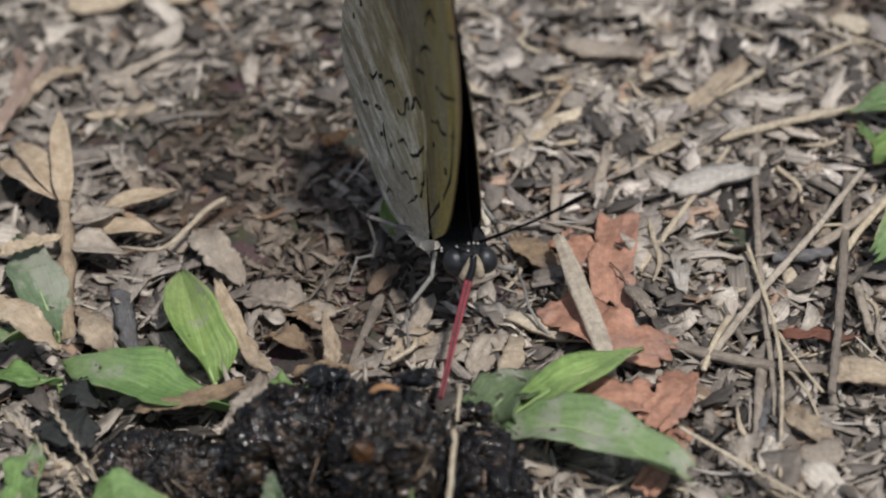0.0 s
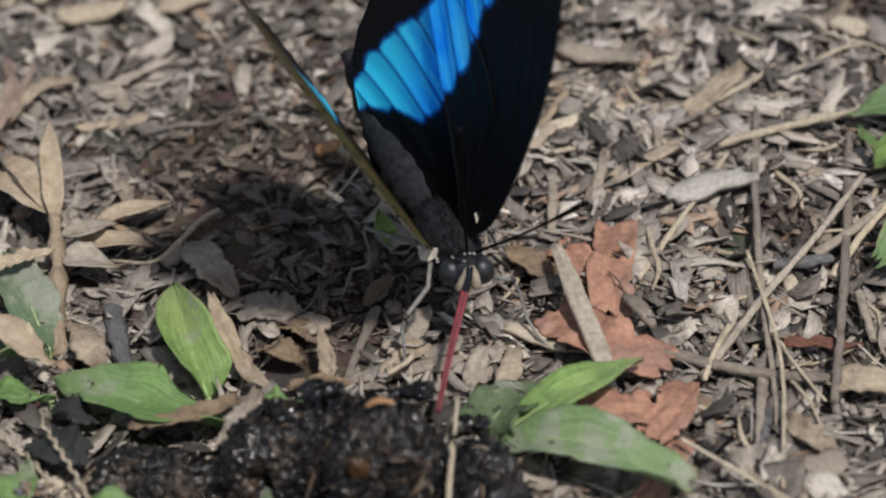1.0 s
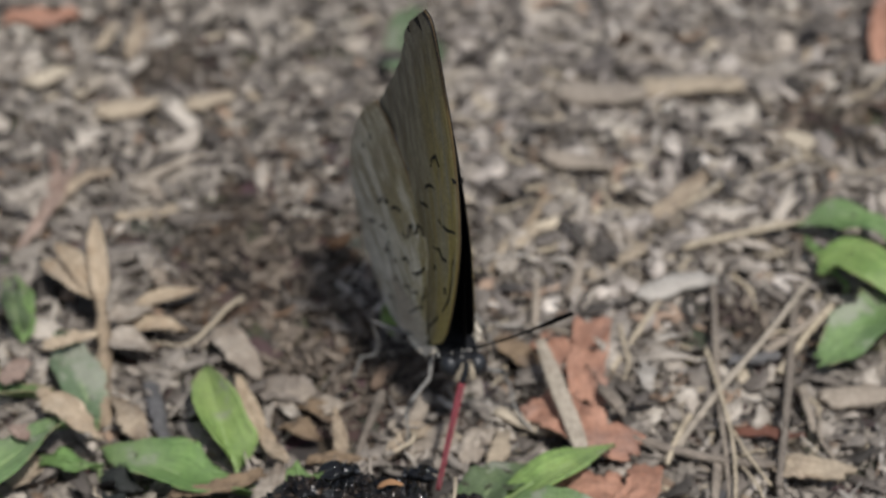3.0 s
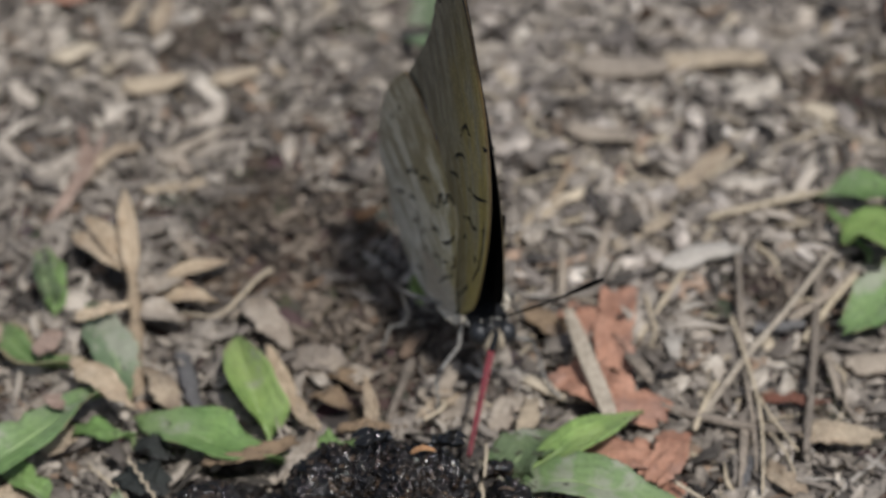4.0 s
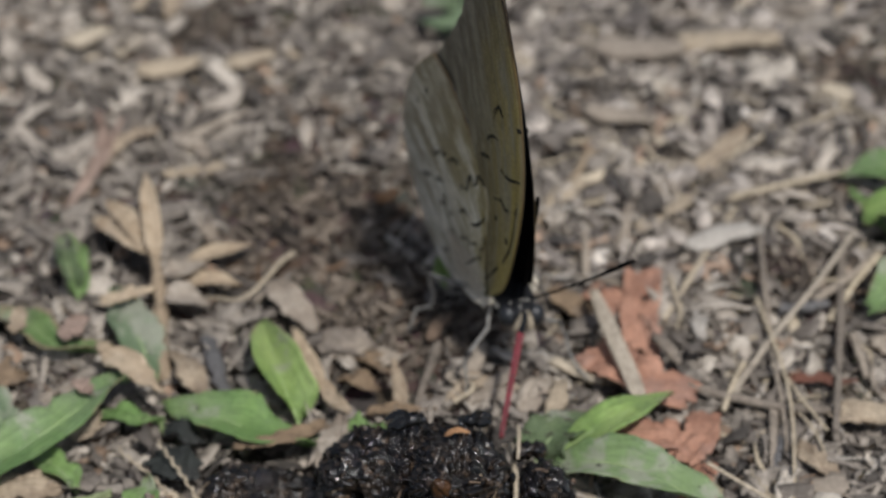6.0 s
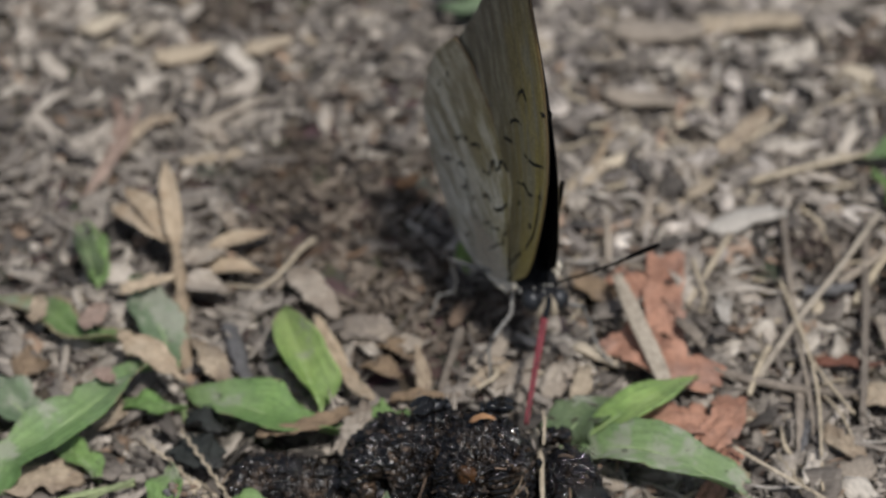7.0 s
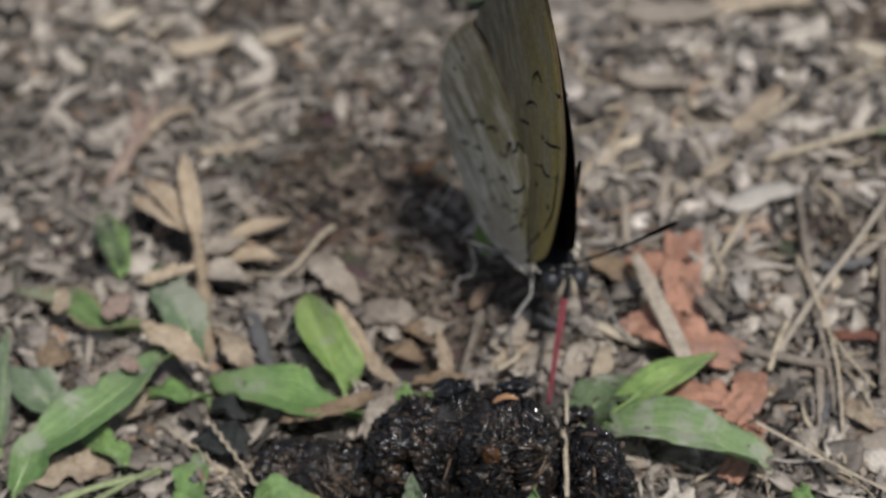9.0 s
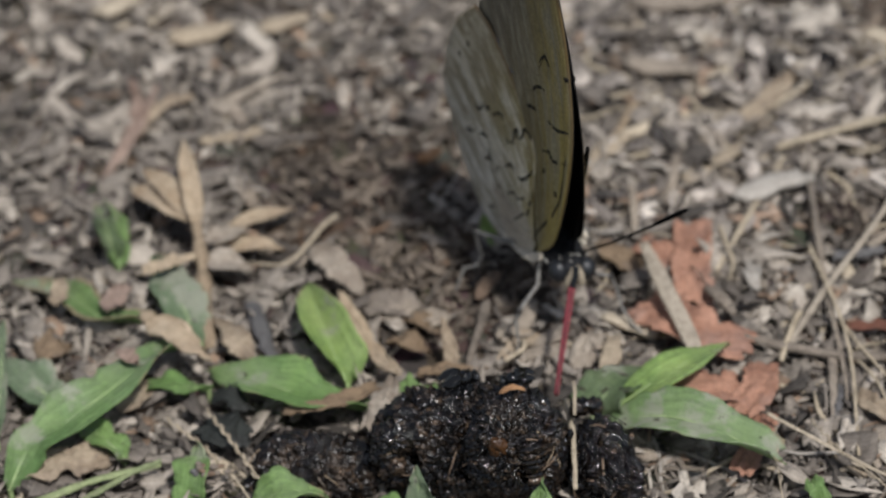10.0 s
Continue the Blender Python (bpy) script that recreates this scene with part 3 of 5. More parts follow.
def seedling(label, leaves, group="weed seedlings"):
    """A low weed: leaves from one crown, each with its midrib."""
    first = leaves[0][0][0]
    plant = holder("weed_seedling", (first[0], first[1], min(first[2], 0.0)), label, "seedling", group)
    for pts, width, tone, fold, blunt in ((*lf, 0.05)[:5] for lf in leaves):
        s = count_up()
        rng = random.Random(round(s * 100))
        bites = [(rng.uniform(0.2, 0.95), rng.choice((-1, 1)), rng.uniform(0.08, 0.3), rng.uniform(0.015, 0.05)) for _ in range({"ragged": 5, "bright": 0}.get(tone, 3))]
        leaf = part("leaf", blade(pts, width, 0.16, 40, 14, fold * 0.9, *((0.15, 0.06) if tone == "bright" else (0.5, 0.25)), blunt, 0.25, s, 0.9, jag={"ragged": 0.16, "bright": 0.02}.get(tone, 0.07), bites=bites, corr=0.05, crumple=0.22), GREEN[tone], plant)
        rib = [Vector(p) + Vector((0, 0, 0.03)) for p in pts]
        part("midrib", tube(rib, lambda u: 0.11 * (1 - 0.85 * u), 24, 5), MIDRIB, leaf, "pale thin midrib")
        root = Vector(pts[0])
        part("stalk", tube([(root.x, root.y, ground_z(root.x, root.y) - 0.4), (root.x, root.y, root.z * 0.6), pts[0]], 0.3, 5, 6), MIDRIB, plant)
    return plant


def dry_leaf(pts, width, tone):
    s = count_up()
    words = {"straw": "straw-coloured", "tan": "tan", "pale": "pale buff", "brown": "brown", "red": "brick-red", "pink": "pinkish tan", "dark": "blackened", "russet": "dark russet", "grey": "weathered grey-brown"}[tone]
    thing = "curled scrap" if width > 3.5 else "narrow curled strip"
    if tone == "red":
        pts = [(x, y, z + 0.7) for x, y, z in pts]
        bm = blade(pts, width * 1.1, 0.18, 36, 12, 0.10, 0.35, 0.17, 0.9, 0.9, s, 0.2, jag=0.07, bites=((0.3, 1, 0.25, 0.02), (0.72, -1, 0.3, 0.025)), crumple=0.5)
    else:
        rng = random.Random(round(s * 100))
        bites = [(rng.uniform(0.1, 0.95), rng.choice((-1, 1)), rng.uniform(0.15, 0.5), rng.uniform(0.02, 0.06)) for _ in range(4)]
        bm = blade(pts, width, 0.16, 28, 10, rng.uniform(-0.25, 0.4), 0.15, 0.26, rng.uniform(0.1, 0.6), rng.uniform(0.2, 0.7), s, rng.uniform(-0.8, 0.8), jag=0.2, bites=bites, corr=0.04, crumple=0.42)
    ob = solo("dry_leaf", bm, DRY[tone], f"{words} dry leaf, a {thing} lying on the litter", "dry leaf", "dry leaf scraps")
    return ob


def dried_weed():
    """A withered weed: a pinkish stem with lance-shaped dry leaves set round its top."""
    h = holder("dried_weed", (-47.3, -3.7, 0), "withered tan weed with lance-shaped dry leaves on a pinkish stem", "dry plant")
    part("stem", tube([(-47.2, -4.2, -0.4), (-47.5, 2.4, 2.5), (-47.6, 6.1, 3.8), (-48.0, 10.4, 5.2)], lambda u: 0.85 - 0.15 * u + 0.18 * math.sin(u * 19), 26, 10, 0.35, 2.0), WOOD["tanstem"], h)
    for pts, width, tone in (([(-47.9, 9.5, 5.0), (-48.5, 16.4, 7.0), (-49.1, 23.1, 7.6)], 2.2, "straw"), ([(-48.6, 11.5, 4.8), (-51.4, 15.2, 5.0), (-55.4, 20.2, 3.6)], 3.4, "straw"),
                             ([(-48.5, 11.7, 4.9), (-51.1, 17.1, 5.4), (-53.9, 22.9, 4.0)], 2.6, "straw"), ([(-47.4, 8.9, 4.2), (-45.0, 9.1, 4.4), (-42.4, 11.6, 3.0)], 2.6, "pale"),
                             ([(-46.4, 9.7, 2.4), (-41.8, 8.8, 3.0), (-38.8, 9.0, 2.0)], 2.4, "straw"), ([(-47.3, 6.4, 3.6), (-44.7, 5.6, 3.4), (-42.0, 6.1, 1.8)], 3.6, "pale"),
                             ([(-44.7, 14.0, 1.6), (-41.2, 14.4, 2.4), (-37.2, 16.5, 1.6)], 2.2, "straw")):
        s = count_up()
        part("leaf", blade(pts, width, 0.16, 26, 8, 0.4, 0.08, 0.08, 0.03, 0.12, s, 0.4, jag=0.04, corr=0.05, crumple=0.12), DRY[tone], h)
    part("runner", tube([(-42.8, 7.7, 1.6), (-38.7, 6.0, 2.4), (-36.2, 8.3, 2.8), (-34.2, 12.1, 2.4), (-32.7, 14.9, 1.4)], lambda u: 0.22 + 0.14 * u, 26, 8, 0.4, 5.0, flat=0.7), WOOD["straw"], h, "thin curved dry runner")


def stick(pts, r, tone):
    s = count_up()
    words = {"straw": "straw-coloured dry grass stem", "bark": "grey-brown bare twig", "pale": "pale buff dry grass stem", "grey": "weathered grey splintered stem", "charred": "charred blackish twig", "tanstem": "tan woody stem", "green": "fresh green grass stem", "ash": "ash-grey dry grass stem"}[tone]
    pts = [Vector(p) for p in pts]
    solo("stem" if tone in ("straw", "green", "tanstem", "grey", "pale", "ash") else "twig", tube(pts, lambda u: r * (1.1 - 0.35 * u), 34, 10, 0.5, s, flat=0.62), WOOD[tone], words + " lying across the litter", "stem" if tone != "bark" else "twig", "stems and twigs")


def splint(pts, width, tone):
    """A flat torn strip of dry stem with ridges along it."""
    s = count_up()
    solo("splint", blade(pts, width, 0.3, 30, 10, -0.25, 0.05, 0.2, 0.6, 0.55, s, 0.5, jag=0.12, corr=0.09, crumple=0.12), WOOD[tone], "pale buff splintered strip of dry stem propped on a red leaf", "splint")


def loose_straws(count, area, seed):
    """Loose straws and fibres that repeat a few bent shapes."""
    rng = random.Random(seed)
    kinds = [("straw", "straw-coloured thin"), ("grey", "weathered grey thin"), ("white", "bleached whitish thin"), ("bark", "grey-brown thin")]
    shapes = []
    for i in range(16):
        tone, words = kinds[i % 4]
        l, w = rng.uniform(3.5, 11.0), rng.uniform(0.22, 0.6)
        bm = blade([(-l / 2, rng.gauss(0, 0.05) * l, 0.2), (-l / 6, rng.gauss(0, 0.05) * l, 0.35), (l / 5, rng.gauss(0, 0.05) * l, 0.3), (l / 2, 0, 0.15)], w, 0.14, 10, 3, -0.3, 0, 0.3, 0.35, 0.5, i * 2.9, 0.6)
        bmesh.ops.transform(bm, matrix=Matrix.Scale(MM, 4), verts=bm.verts)
        shapes.append((mesh_of("straw", bm, WOOD[tone]), f"{words} splinter of straw strewn over the litter"))
    for i in range(count):
        me, label = shapes[rng.randrange(16)]
        x, y = rng.uniform(area[0], area[1]), rng.uniform(area[2], area[3])
        if bareness(x, y) > 0.5:
            continue
        ob = new("straw", me)
        ob.matrix_basis = pose(x * MM, y * MM, (ground_z(x, y) + rng.uniform(0.6, 1.5)) * MM, rng.gauss(0, 8), rng.gauss(0, 6), rng.uniform(0, 360))
        tagged(ob, label, "straw", "straws")


def seed_spike(pts, r, n):
    """A thin dry grass spike with husks along it."""
    root = pts[0]
    spike = holder("grass_spike", (root[0], root[1], 0), "thin pale grass spike with small dry husks", "grass", "grass spikes")
    part("spike_stem", tube([(root[0] + 0.8, root[1] - 2.5, ground_z(root[0], root[1]) - 0.3)] + pts, lambda u: r * (0.8 - 0.45 * u), 16, 6, 0.3), WOOD["straw"], spike)
    c = spline(pts, n)
    for i in range(1, n):
        d = (c[i] - c[i - 1]).normalized()
        side = d.cross(Vector((0, 0, 1))).normalized() * (1 if i % 2 else -1)
        tip = c[i] + d * 1.15 + side * 0.2 + Vector((0, 0, 0.1))
        part("husk", tube([c[i], c[i].lerp(tip, 0.5) + side * 0.1, tip], lambda u: r * 0.72 * math.sin(0.25 + u * 2.75), 5, 5), WOOD[("straw", "pale", "tan")[i % 3]], spike)


def fibre_splay(at, count, reach):
    """Bleached fibres that spread from one torn end."""
    rng = random.Random(8)
    h = holder("fibre_tuft", at, "bleached white fibres splayed from a torn stem", "plant fibre")
    for i in range(count):
        w = rng.uniform(1.0, 2.1)
        k = reach * rng.uniform(0.5, 1.0)
        tip = (at[0] + k * math.cos(w), at[1] + k * math.sin(w), at[2] + rng.uniform(0.2, 1.6))
        part("fibre", blade([(at[0] + rng.gauss(0, 0.4), at[1] - 0.8, at[2] - 0.3), ((at[0] + tip[0]) / 2, (at[1] + tip[1]) / 2 + 0.2, at[2] + 0.6), tip], rng.uniform(0.25, 0.6), 0.07, 8, 3, 0.3, 0, 0.2, 0.1, 0.4, i * 1.0), WOOD["white"], h)


def husk_cluster(at):
    """A dark knot of seed husks."""
    rng = random.Random(12)
    h = holder("seed_cluster", at, "dark brown knot of dry seed husks by a grass spike", "seed head")
    for i in range(24):
        p = Vector(at) + Vector((rng.gauss(0, 0.7), rng.gauss(0, 0.5), rng.gauss(0, 0.45)))
        part("husk", ball(p, (rng.uniform(0.35, 0.6), 0.28, 0.25), 2, 0.3, 3.0, i * 1.0), WOOD[rng.choice(("charred", "brown", "bark"))], h)
    part("stalk", tube([(at[0], at[1], ground_z(at[0], at[1]) - 0.3), (at[0] + 0.3, at[1], at[2] * 0.6), at], 0.16, 6, 5), WOOD["bark"], h)


def speckled_husk(a, b):
    """A ribbed dark seed husk with pale specks and a thin stalk."""
    a, b = Vector(a), Vector(b)
    h = holder("seed_husk", b, "dark brown speckled seed husk lying on a red leaf", "seed husk")
    part("husk", tube([a, a.lerp(b, 0.5) + Vector((0, 0, 0.5)), b], lambda u: 0.25 + 0.75 * math.sin(0.15 + u * 2.8), 20, 12, 0.35, 3.0, flat=0.6), WOOD["bark"], h)
    rng = random.Random(3)
    for i in range(26):
        p = a.lerp(b, rng.uniform(0.1, 0.9)) + Vector((rng.uniform(-0.6, 0.6), rng.uniform(-0.3, 0.3), 0.55))
        part("bristle", tube([p, p + Vector((rng.gauss(0, 0.2), rng.gauss(0, 0.3), 0.25))], 0.07, 2, 4), WOOD[rng.choice(("charred", "pale", "charred"))], h)
    part("stalk", tube([a, a + Vector((-0.4, 1.4, 0.5)), a + Vector((-1.3, 3.4, 0.3))], 0.1, 6, 5), WOOD["brown"], h)


def chip_mesh(length, width, seed):
    """A splintered flat chip, along x, its underside at zero."""
    return blade([(-length / 2, 0, width * 0.12), (0, 0.06 * length * math.sin(seed), width * 0.15), (length / 2, 0, width * 0.12)], width, max(0.25, width * 0.22), 9, 4, -0.10, 0.04, 0.42, 0.7, 0.6, seed, 0.2)


def wood_chip(pts, width, tone):
    s = count_up()
    a, b = Vector(pts[0]), Vector(pts[1])
    bm = chip_mesh((b - a).length, width, s)
    d = b - a
    m = Matrix.Translation((a + b) / 2) @ Matrix.Rotation(math.atan2(d.y, d.x), 4, "Z") @ Matrix.Rotation(-math.asin(d.z / d.length), 4, "Y")
    bmesh.ops.transform(bm, matrix=m, verts=bm.verts)
    words = {"white": "bleached whitish", "grey": "weathered grey-brown", "tan": "tan", "pale": "pale buff", "brown": "dark brown", "orange": "orange-brown"}[tone]
    solo("wood_chip", bm, WOOD[tone], f"{words} splintered wood chip lying in the litter", "wood chip", "wood chips")


def loose_chips(count, area, seed, bleached=False):
    """Loose chips that repeat a few shapes."""
    rng = random.Random(seed)
    kinds = [("grey", "weathered grey-brown"), ("tan", "tan"), ("pale", "pale buff"), ("brown", "dark brown")]
    if bleached:
        kinds = [("ash", "ash-grey"), ("white", "bleached whitish"), ("ash", "ash-grey"), ("pale", "pale buff")]
    shapes = []
    for i in range(12):
        tone, words = kinds[i % 4]
        l, w = rng.uniform(3.0, 7.0), rng.uniform(0.9, 2.2)
        bm = chip_mesh(l, w, i * 3.3)
        bmesh.ops.transform(bm, matrix=Matrix.Scale(MM, 4), verts=bm.verts)
        shapes.append((mesh_of("wood_chip", bm, WOOD[tone]), f"{words} splintered wood chip lying in the litter"))
    for i in range(count):
        me, label = shapes[rng.randrange(12)]
        x, y = rng.uniform(area[0], area[1]), rng.uniform(area[2], area[3])
        if bareness(x, y) > 0.4:
            continue
        ob = new("wood_chip", me)
        ob.matrix_basis = pose(x * MM, y * MM, (ground_z(x, y) + rng.uniform(0.3, 0.9)) * MM, rng.gauss(0, 9), rng.gauss(0, 9), rng.uniform(0, 360))
        tagged(ob, label, "wood chip", "wood chips")


# ---- the dung ----
def crust(c, r, seed, sub=6, pits=(), amp=1.0):
    """A knotted, cracked lump of clods."""
    bm = bmesh.new()
    for v in bmesh.ops.create_icosphere(bm, subdivisions=sub, radius=1.0)["verts"]:
        d = v.co.copy()
        box = d / (abs(d.x) ** 2.7 + abs(d.y) ** 2.7 + abs(d.z) ** 2.7) ** (1 / 2.7)
        q = Vector((box.x * r[0], box.y * r[1], box.z * r[2]))
        w = q + Vector((seed * 3, -seed, seed * 2))
        bent = w + Vector((noise.noise(w * 0.5), noise.noise(w * 0.5 + Vector((9, 0, 0))), noise.noise(w * 0.5 + Vector((0, 9, 0))))) * 0.9
        cell = noise.voronoi(bent * 0.3)[0]
        k = 0.9 * noise.noise(w * 0.16) + 0.5 * noise.noise(w * 0.37) - 0.45 * math.exp(-((cell[1] - cell[0]) / 0.09) ** 2) + 0.1
        mid = noise.voronoi(bent * 0.95)[0]
        k += 0.3 * min(mid[1] - mid[0], 0.5) - 0.16 * math.exp(-((mid[1] - mid[0]) / 0.12) ** 2)
        k += 0.75 * (0.22 - abs(noise.noise(bent * 0.62 + Vector((3, 3, 1))))) + 0.5 * (0.2 - abs(noise.noise(bent * 1.5))) + 0.4 * (0.2 - abs(noise.noise(w * 3.0))) + 0.2 * noise.noise(w * 5.5) + 0.1 * noise.noise(w * 11.0)
        for p, wide, deep in pits:
            k -= deep * math.exp(-((Vector(c) + q - Vector(p)).length / wide) ** 4)
        v.co = Vector(c) + q + d * k * amp
    for f in bm.faces:
        f.smooth = True
    return bm


def build_dung():
    d = holder("dung", (-22, -29, 0), "dark brown wet animal dung in knotted lumps", "dung")
    rng = random.Random(5)
    hole = ((-27.8, -31.2, 6.0), 1.2, 2.6)
    for c, r, s, sub in (((-22.9, -26.0, 3.4), (8.1, 5.2, 5.8), 1.0, 7), ((-17.0, -29.0, 5.8), (4.9, 5.2, 5.0), 7.3, 7), ((-37.0, -25.8, 0.9), (6.4, 4.0, 3.9), 2.7, 7), ((-8.5, -29.5, 1.4), (3.4, 4.8, 5.0), 4.1, 7)):
        lump = part("dung_lump", crust(c, r, s, sub, (hole,) if s == 1.0 else ()), DUNG_BROWN if c[0] < -30 else DUNG_BLACK if c[0] > -10 else DUNG, d)
        for _ in range(26):
            v = Vector((rng.gauss(0, 1), rng.gauss(0, 1) - 0.6, abs(rng.gauss(0, 1)))).normalized()
            v = v / (abs(v.x) ** 2.7 + abs(v.y) ** 2.7 + abs(v.z) ** 2.7) ** (1 / 2.7)
            q = Vector(c) + Vector((v.x * r[0], v.y * r[1], v.z * r[2])) * 1.0
            w = v.cross(Vector((rng.gauss(0, 1), rng.gauss(0, 1), rng.gauss(0, 1)))).normalized() * rng.uniform(0.4, 1.4)
            if rng.random() < 0.25:
                size = rng.uniform(0.3, 0.8)
                part("clod", crust(q, (size * 1.3, size, size * 0.7), rng.random() * 40, 4, (), 0.6), rng.choice((DUNG_BROWN, DUNG_PALE)), lump)
            else:
                part("fibre", tube([q - w, q + v * 0.25, q + w], rng.uniform(0.05, 0.12), 6, 5, 0.4, rng.random() * 9), WOOD[rng.choice(("tanstem", "bark", "brown", "brown", "bark"))] if rng.random() < 0.6 else DUNG, lump)
    # wrinkled folds of undigested skin, a rusty patch of fruit pulp and a grey crumb heap by the tongue's tip
    for i in range(6):
        z = 9.3 - i * 0.75
        part("fold", tube([(-17.6 + 0.2 * i, -33.6 - 0.1 * i, z), (-15.6, -34.2 - 0.1 * i, z + 0.5), (-13.4 - 0.2 * i, -33.0, z - 0.1)], lambda u: 0.12 + 0.28 * math.sin(u * 3.1), 16, 7, 0.7, i * 2.0), DUNG_PALE if i % 2 else DUNG, d)
    part("pulp", crust((-19.0, -33.4, 9.6), (0.9, 0.5, 1.2), 12.0, 4, (), 0.3), DUNG_RUST, d, "rusty orange fruit pulp")
    for q, k in (((-9.9, -24.6, 5.8), 0.9), ((-8.6, -24.0, 5.2), 0.8), ((-10.6, -25.2, 6.2), 0.6), ((-7.8, -30.6, 6.3), 1.0)):
        part("clod", crust(q, (k, k, k * 0.9), k * 9, 4, (), 0.4), DUNG, d)
    part("husk", blade([(-18.2, -27.6, 11.4), (-17.0, -27.5, 11.9), (-15.7, -27.4, 11.4)], 0.7, 0.15, 8, 4, 0.3, 0, 0.2, 0.2, 0.3, 1.0), WOOD["orange"], d, "orange-brown seed husk stuck in it")


# ---- flies ----
def build_fly(place, rz, size, label):
    f = holder("fly", place, label, "fly", "flies on the dung", rz)
    k = size / 5.0

    def bit(name, bm, mat, label=""):
        bmesh.ops.transform(bm, matrix=Matrix.Scale(k, 4), verts=bm.verts)
        return part(name, bm, mat, f, label, local=True)

    bit("thorax", ball((0.1, 0, 1.4), (1.05, 0.95, 0.95), 3), CHITIN)
    bit("abdomen", ball((-1.3, 0, 1.15), (1.25, 0.9, 0.8), 3, 0.1, 2.0), CHITIN)
    head = bit("head", ball((1.3, 0, 1.2), (0.55, 0.75, 0.6), 3), CHITIN)
    for sy in (-1, 1):
        bm = ball((1.45 * k, 0.45 * sy * k, 1.35 * k), (0.35 * k, 0.35 * k, 0.4 * k), 2)
        part("fly_eye", bm, EYE, head, "", local=True)
        bit("fly_wing", blade([(-0.1, 0.45 * sy, 2.2), (-1.5, 0.6 * sy, 2.2), (-2.9, 0.6 * sy, 1.6)], 1.2, 0.05, 8, 4, 0.1, 0, 0, 0.3, 0.4), FLYWING, "smoky folded wing")
        for i, x in enumerate((0.6, 0.0, -0.6)):
            bit("leg", tube([(x, 0.5 * sy, 1.0), (x * 1.8, 1.3 * sy, 1.3), (x * 2.6, 1.9 * sy, 0.0)], 0.12, 6, 5), CHITIN)
    return f


# ---- the ant ----
ANT_WAY = [(0.0, -38.6, -8.9, 1.2, -24, 12), (0.2, -37.2, -8.6, 2.7, -24, 14), (0.3, -35.2, -9.2, 3.4, 6, 20), (0.4, -33.3, -8.3, 3.2, 0, 14),
           (0.5, -32.2, -7.9, 3.4, -6, 8), (0.6, -30.4, -9.2, 3.8, 4, -8), (0.7, -29.5, -9.2, 3.3, 16, -6), (0.9, -27.8, -8.6, 1.6, 14, 10),
           (1.3, -25.0, -6.6, 1.3, 0, 30), (2.5, -22.0, -3.0, 1.0, 0, 40), (10.0, -18.0, 2.0, 0.4, 0, 40)]


def build_ant(place):
    """A small black ant, head along x, its feet at zero."""
    a = holder("ant", place, "tiny black ant crawling over a green leaf", "ant")
    k = 0.85

    def bit(name, bm, mat, under=None):
        bmesh.ops.transform(bm, matrix=Matrix.Scale(k, 4), verts=bm.verts)
        return part(name, bm, mat, under or a, local=True)

    thorax = bit("thorax", ball((0.05, 0, 0.62), (0.45, 0.2, 0.19), 3, 0.1, 3.0), CHITIN)
    bit("abdomen", ball((-1.0, 0, 0.68), (0.5, 0.3, 0.28), 3), CHITIN)
    bit("waist", tube([(-0.3, 0, 0.6), (-0.45, 0, 0.72), (-0.6, 0, 0.64)], 0.09, 4, 6), CHITIN, thorax)
    head = bit("head", ball((0.8, 0, 0.66), (0.32, 0.26, 0.2), 3), CHITIN)
    for sy in (-1, 1):
        bit("feeler", tube([(1.0, 0.1 * sy, 0.75), (1.25, 0.35 * sy, 1.05), (1.65, 0.5 * sy, 0.7)], 0.05, 6, 5), FEELER, head)
        for x0, x1, y1 in ((0.25, 0.8, 0.75), (0.05, 0.05, 0.95), (-0.15, -0.75, 0.95)):
            bit("leg", tube([(x0, 0.12 * sy, 0.55), ((x0 + x1) / 2, 0.55 * y1 * sy, 0.85), (x1, y1 * sy, 0.0)], 0.05, 6, 5), CHITIN)
    return a


# ---- the butterfly ----
BODY = Vector((-10.35, -5.77, 9.5))
HEADING = -70.0
FORE_LEAD = [(1.6, -0.8), (-3.1, 4.7), (-7.3, 18.4), (-6.9, 29.3), (-4.4, 36.6), (-2.0, 42.1), (-0.1, 42.8)]
FORE_TAIL = [(2.2, -0.6), (3.5, 4.5), (7, 11.5), (10.5, 17.5), (13.8, 23)]
FORE_END = [(-0.1, 42.8), (4.7, 38.0), (7.2, 32.3), (10.7, 27.2), (13.8, 23)]
HIND_LEAD = [(1.8, 0), (1.3, 6.8), (0, 13), (2.2, 17.2), (6.2, 20.3), (10.2, 22.8), (13.8, 23.3)]
HIND_TAIL = [(2.1, -1.7), (7.1, -3.8), (11.7, -4.8), (15.6, -3.6), (19, -0.9)]
HIND_END = [(13.8, 23.3), (18.6, 18.6), (21.6, 13.6), (23.2, 7.8), (21.8, 3.3), (19, -0.9)]


def flat(points, u):
    c = spline([(b, 0, h) for b, h in points], 60)
    k = min(int(u * 60), 59)
    return c[k].lerp(c[k + 1], u * 60 - k)


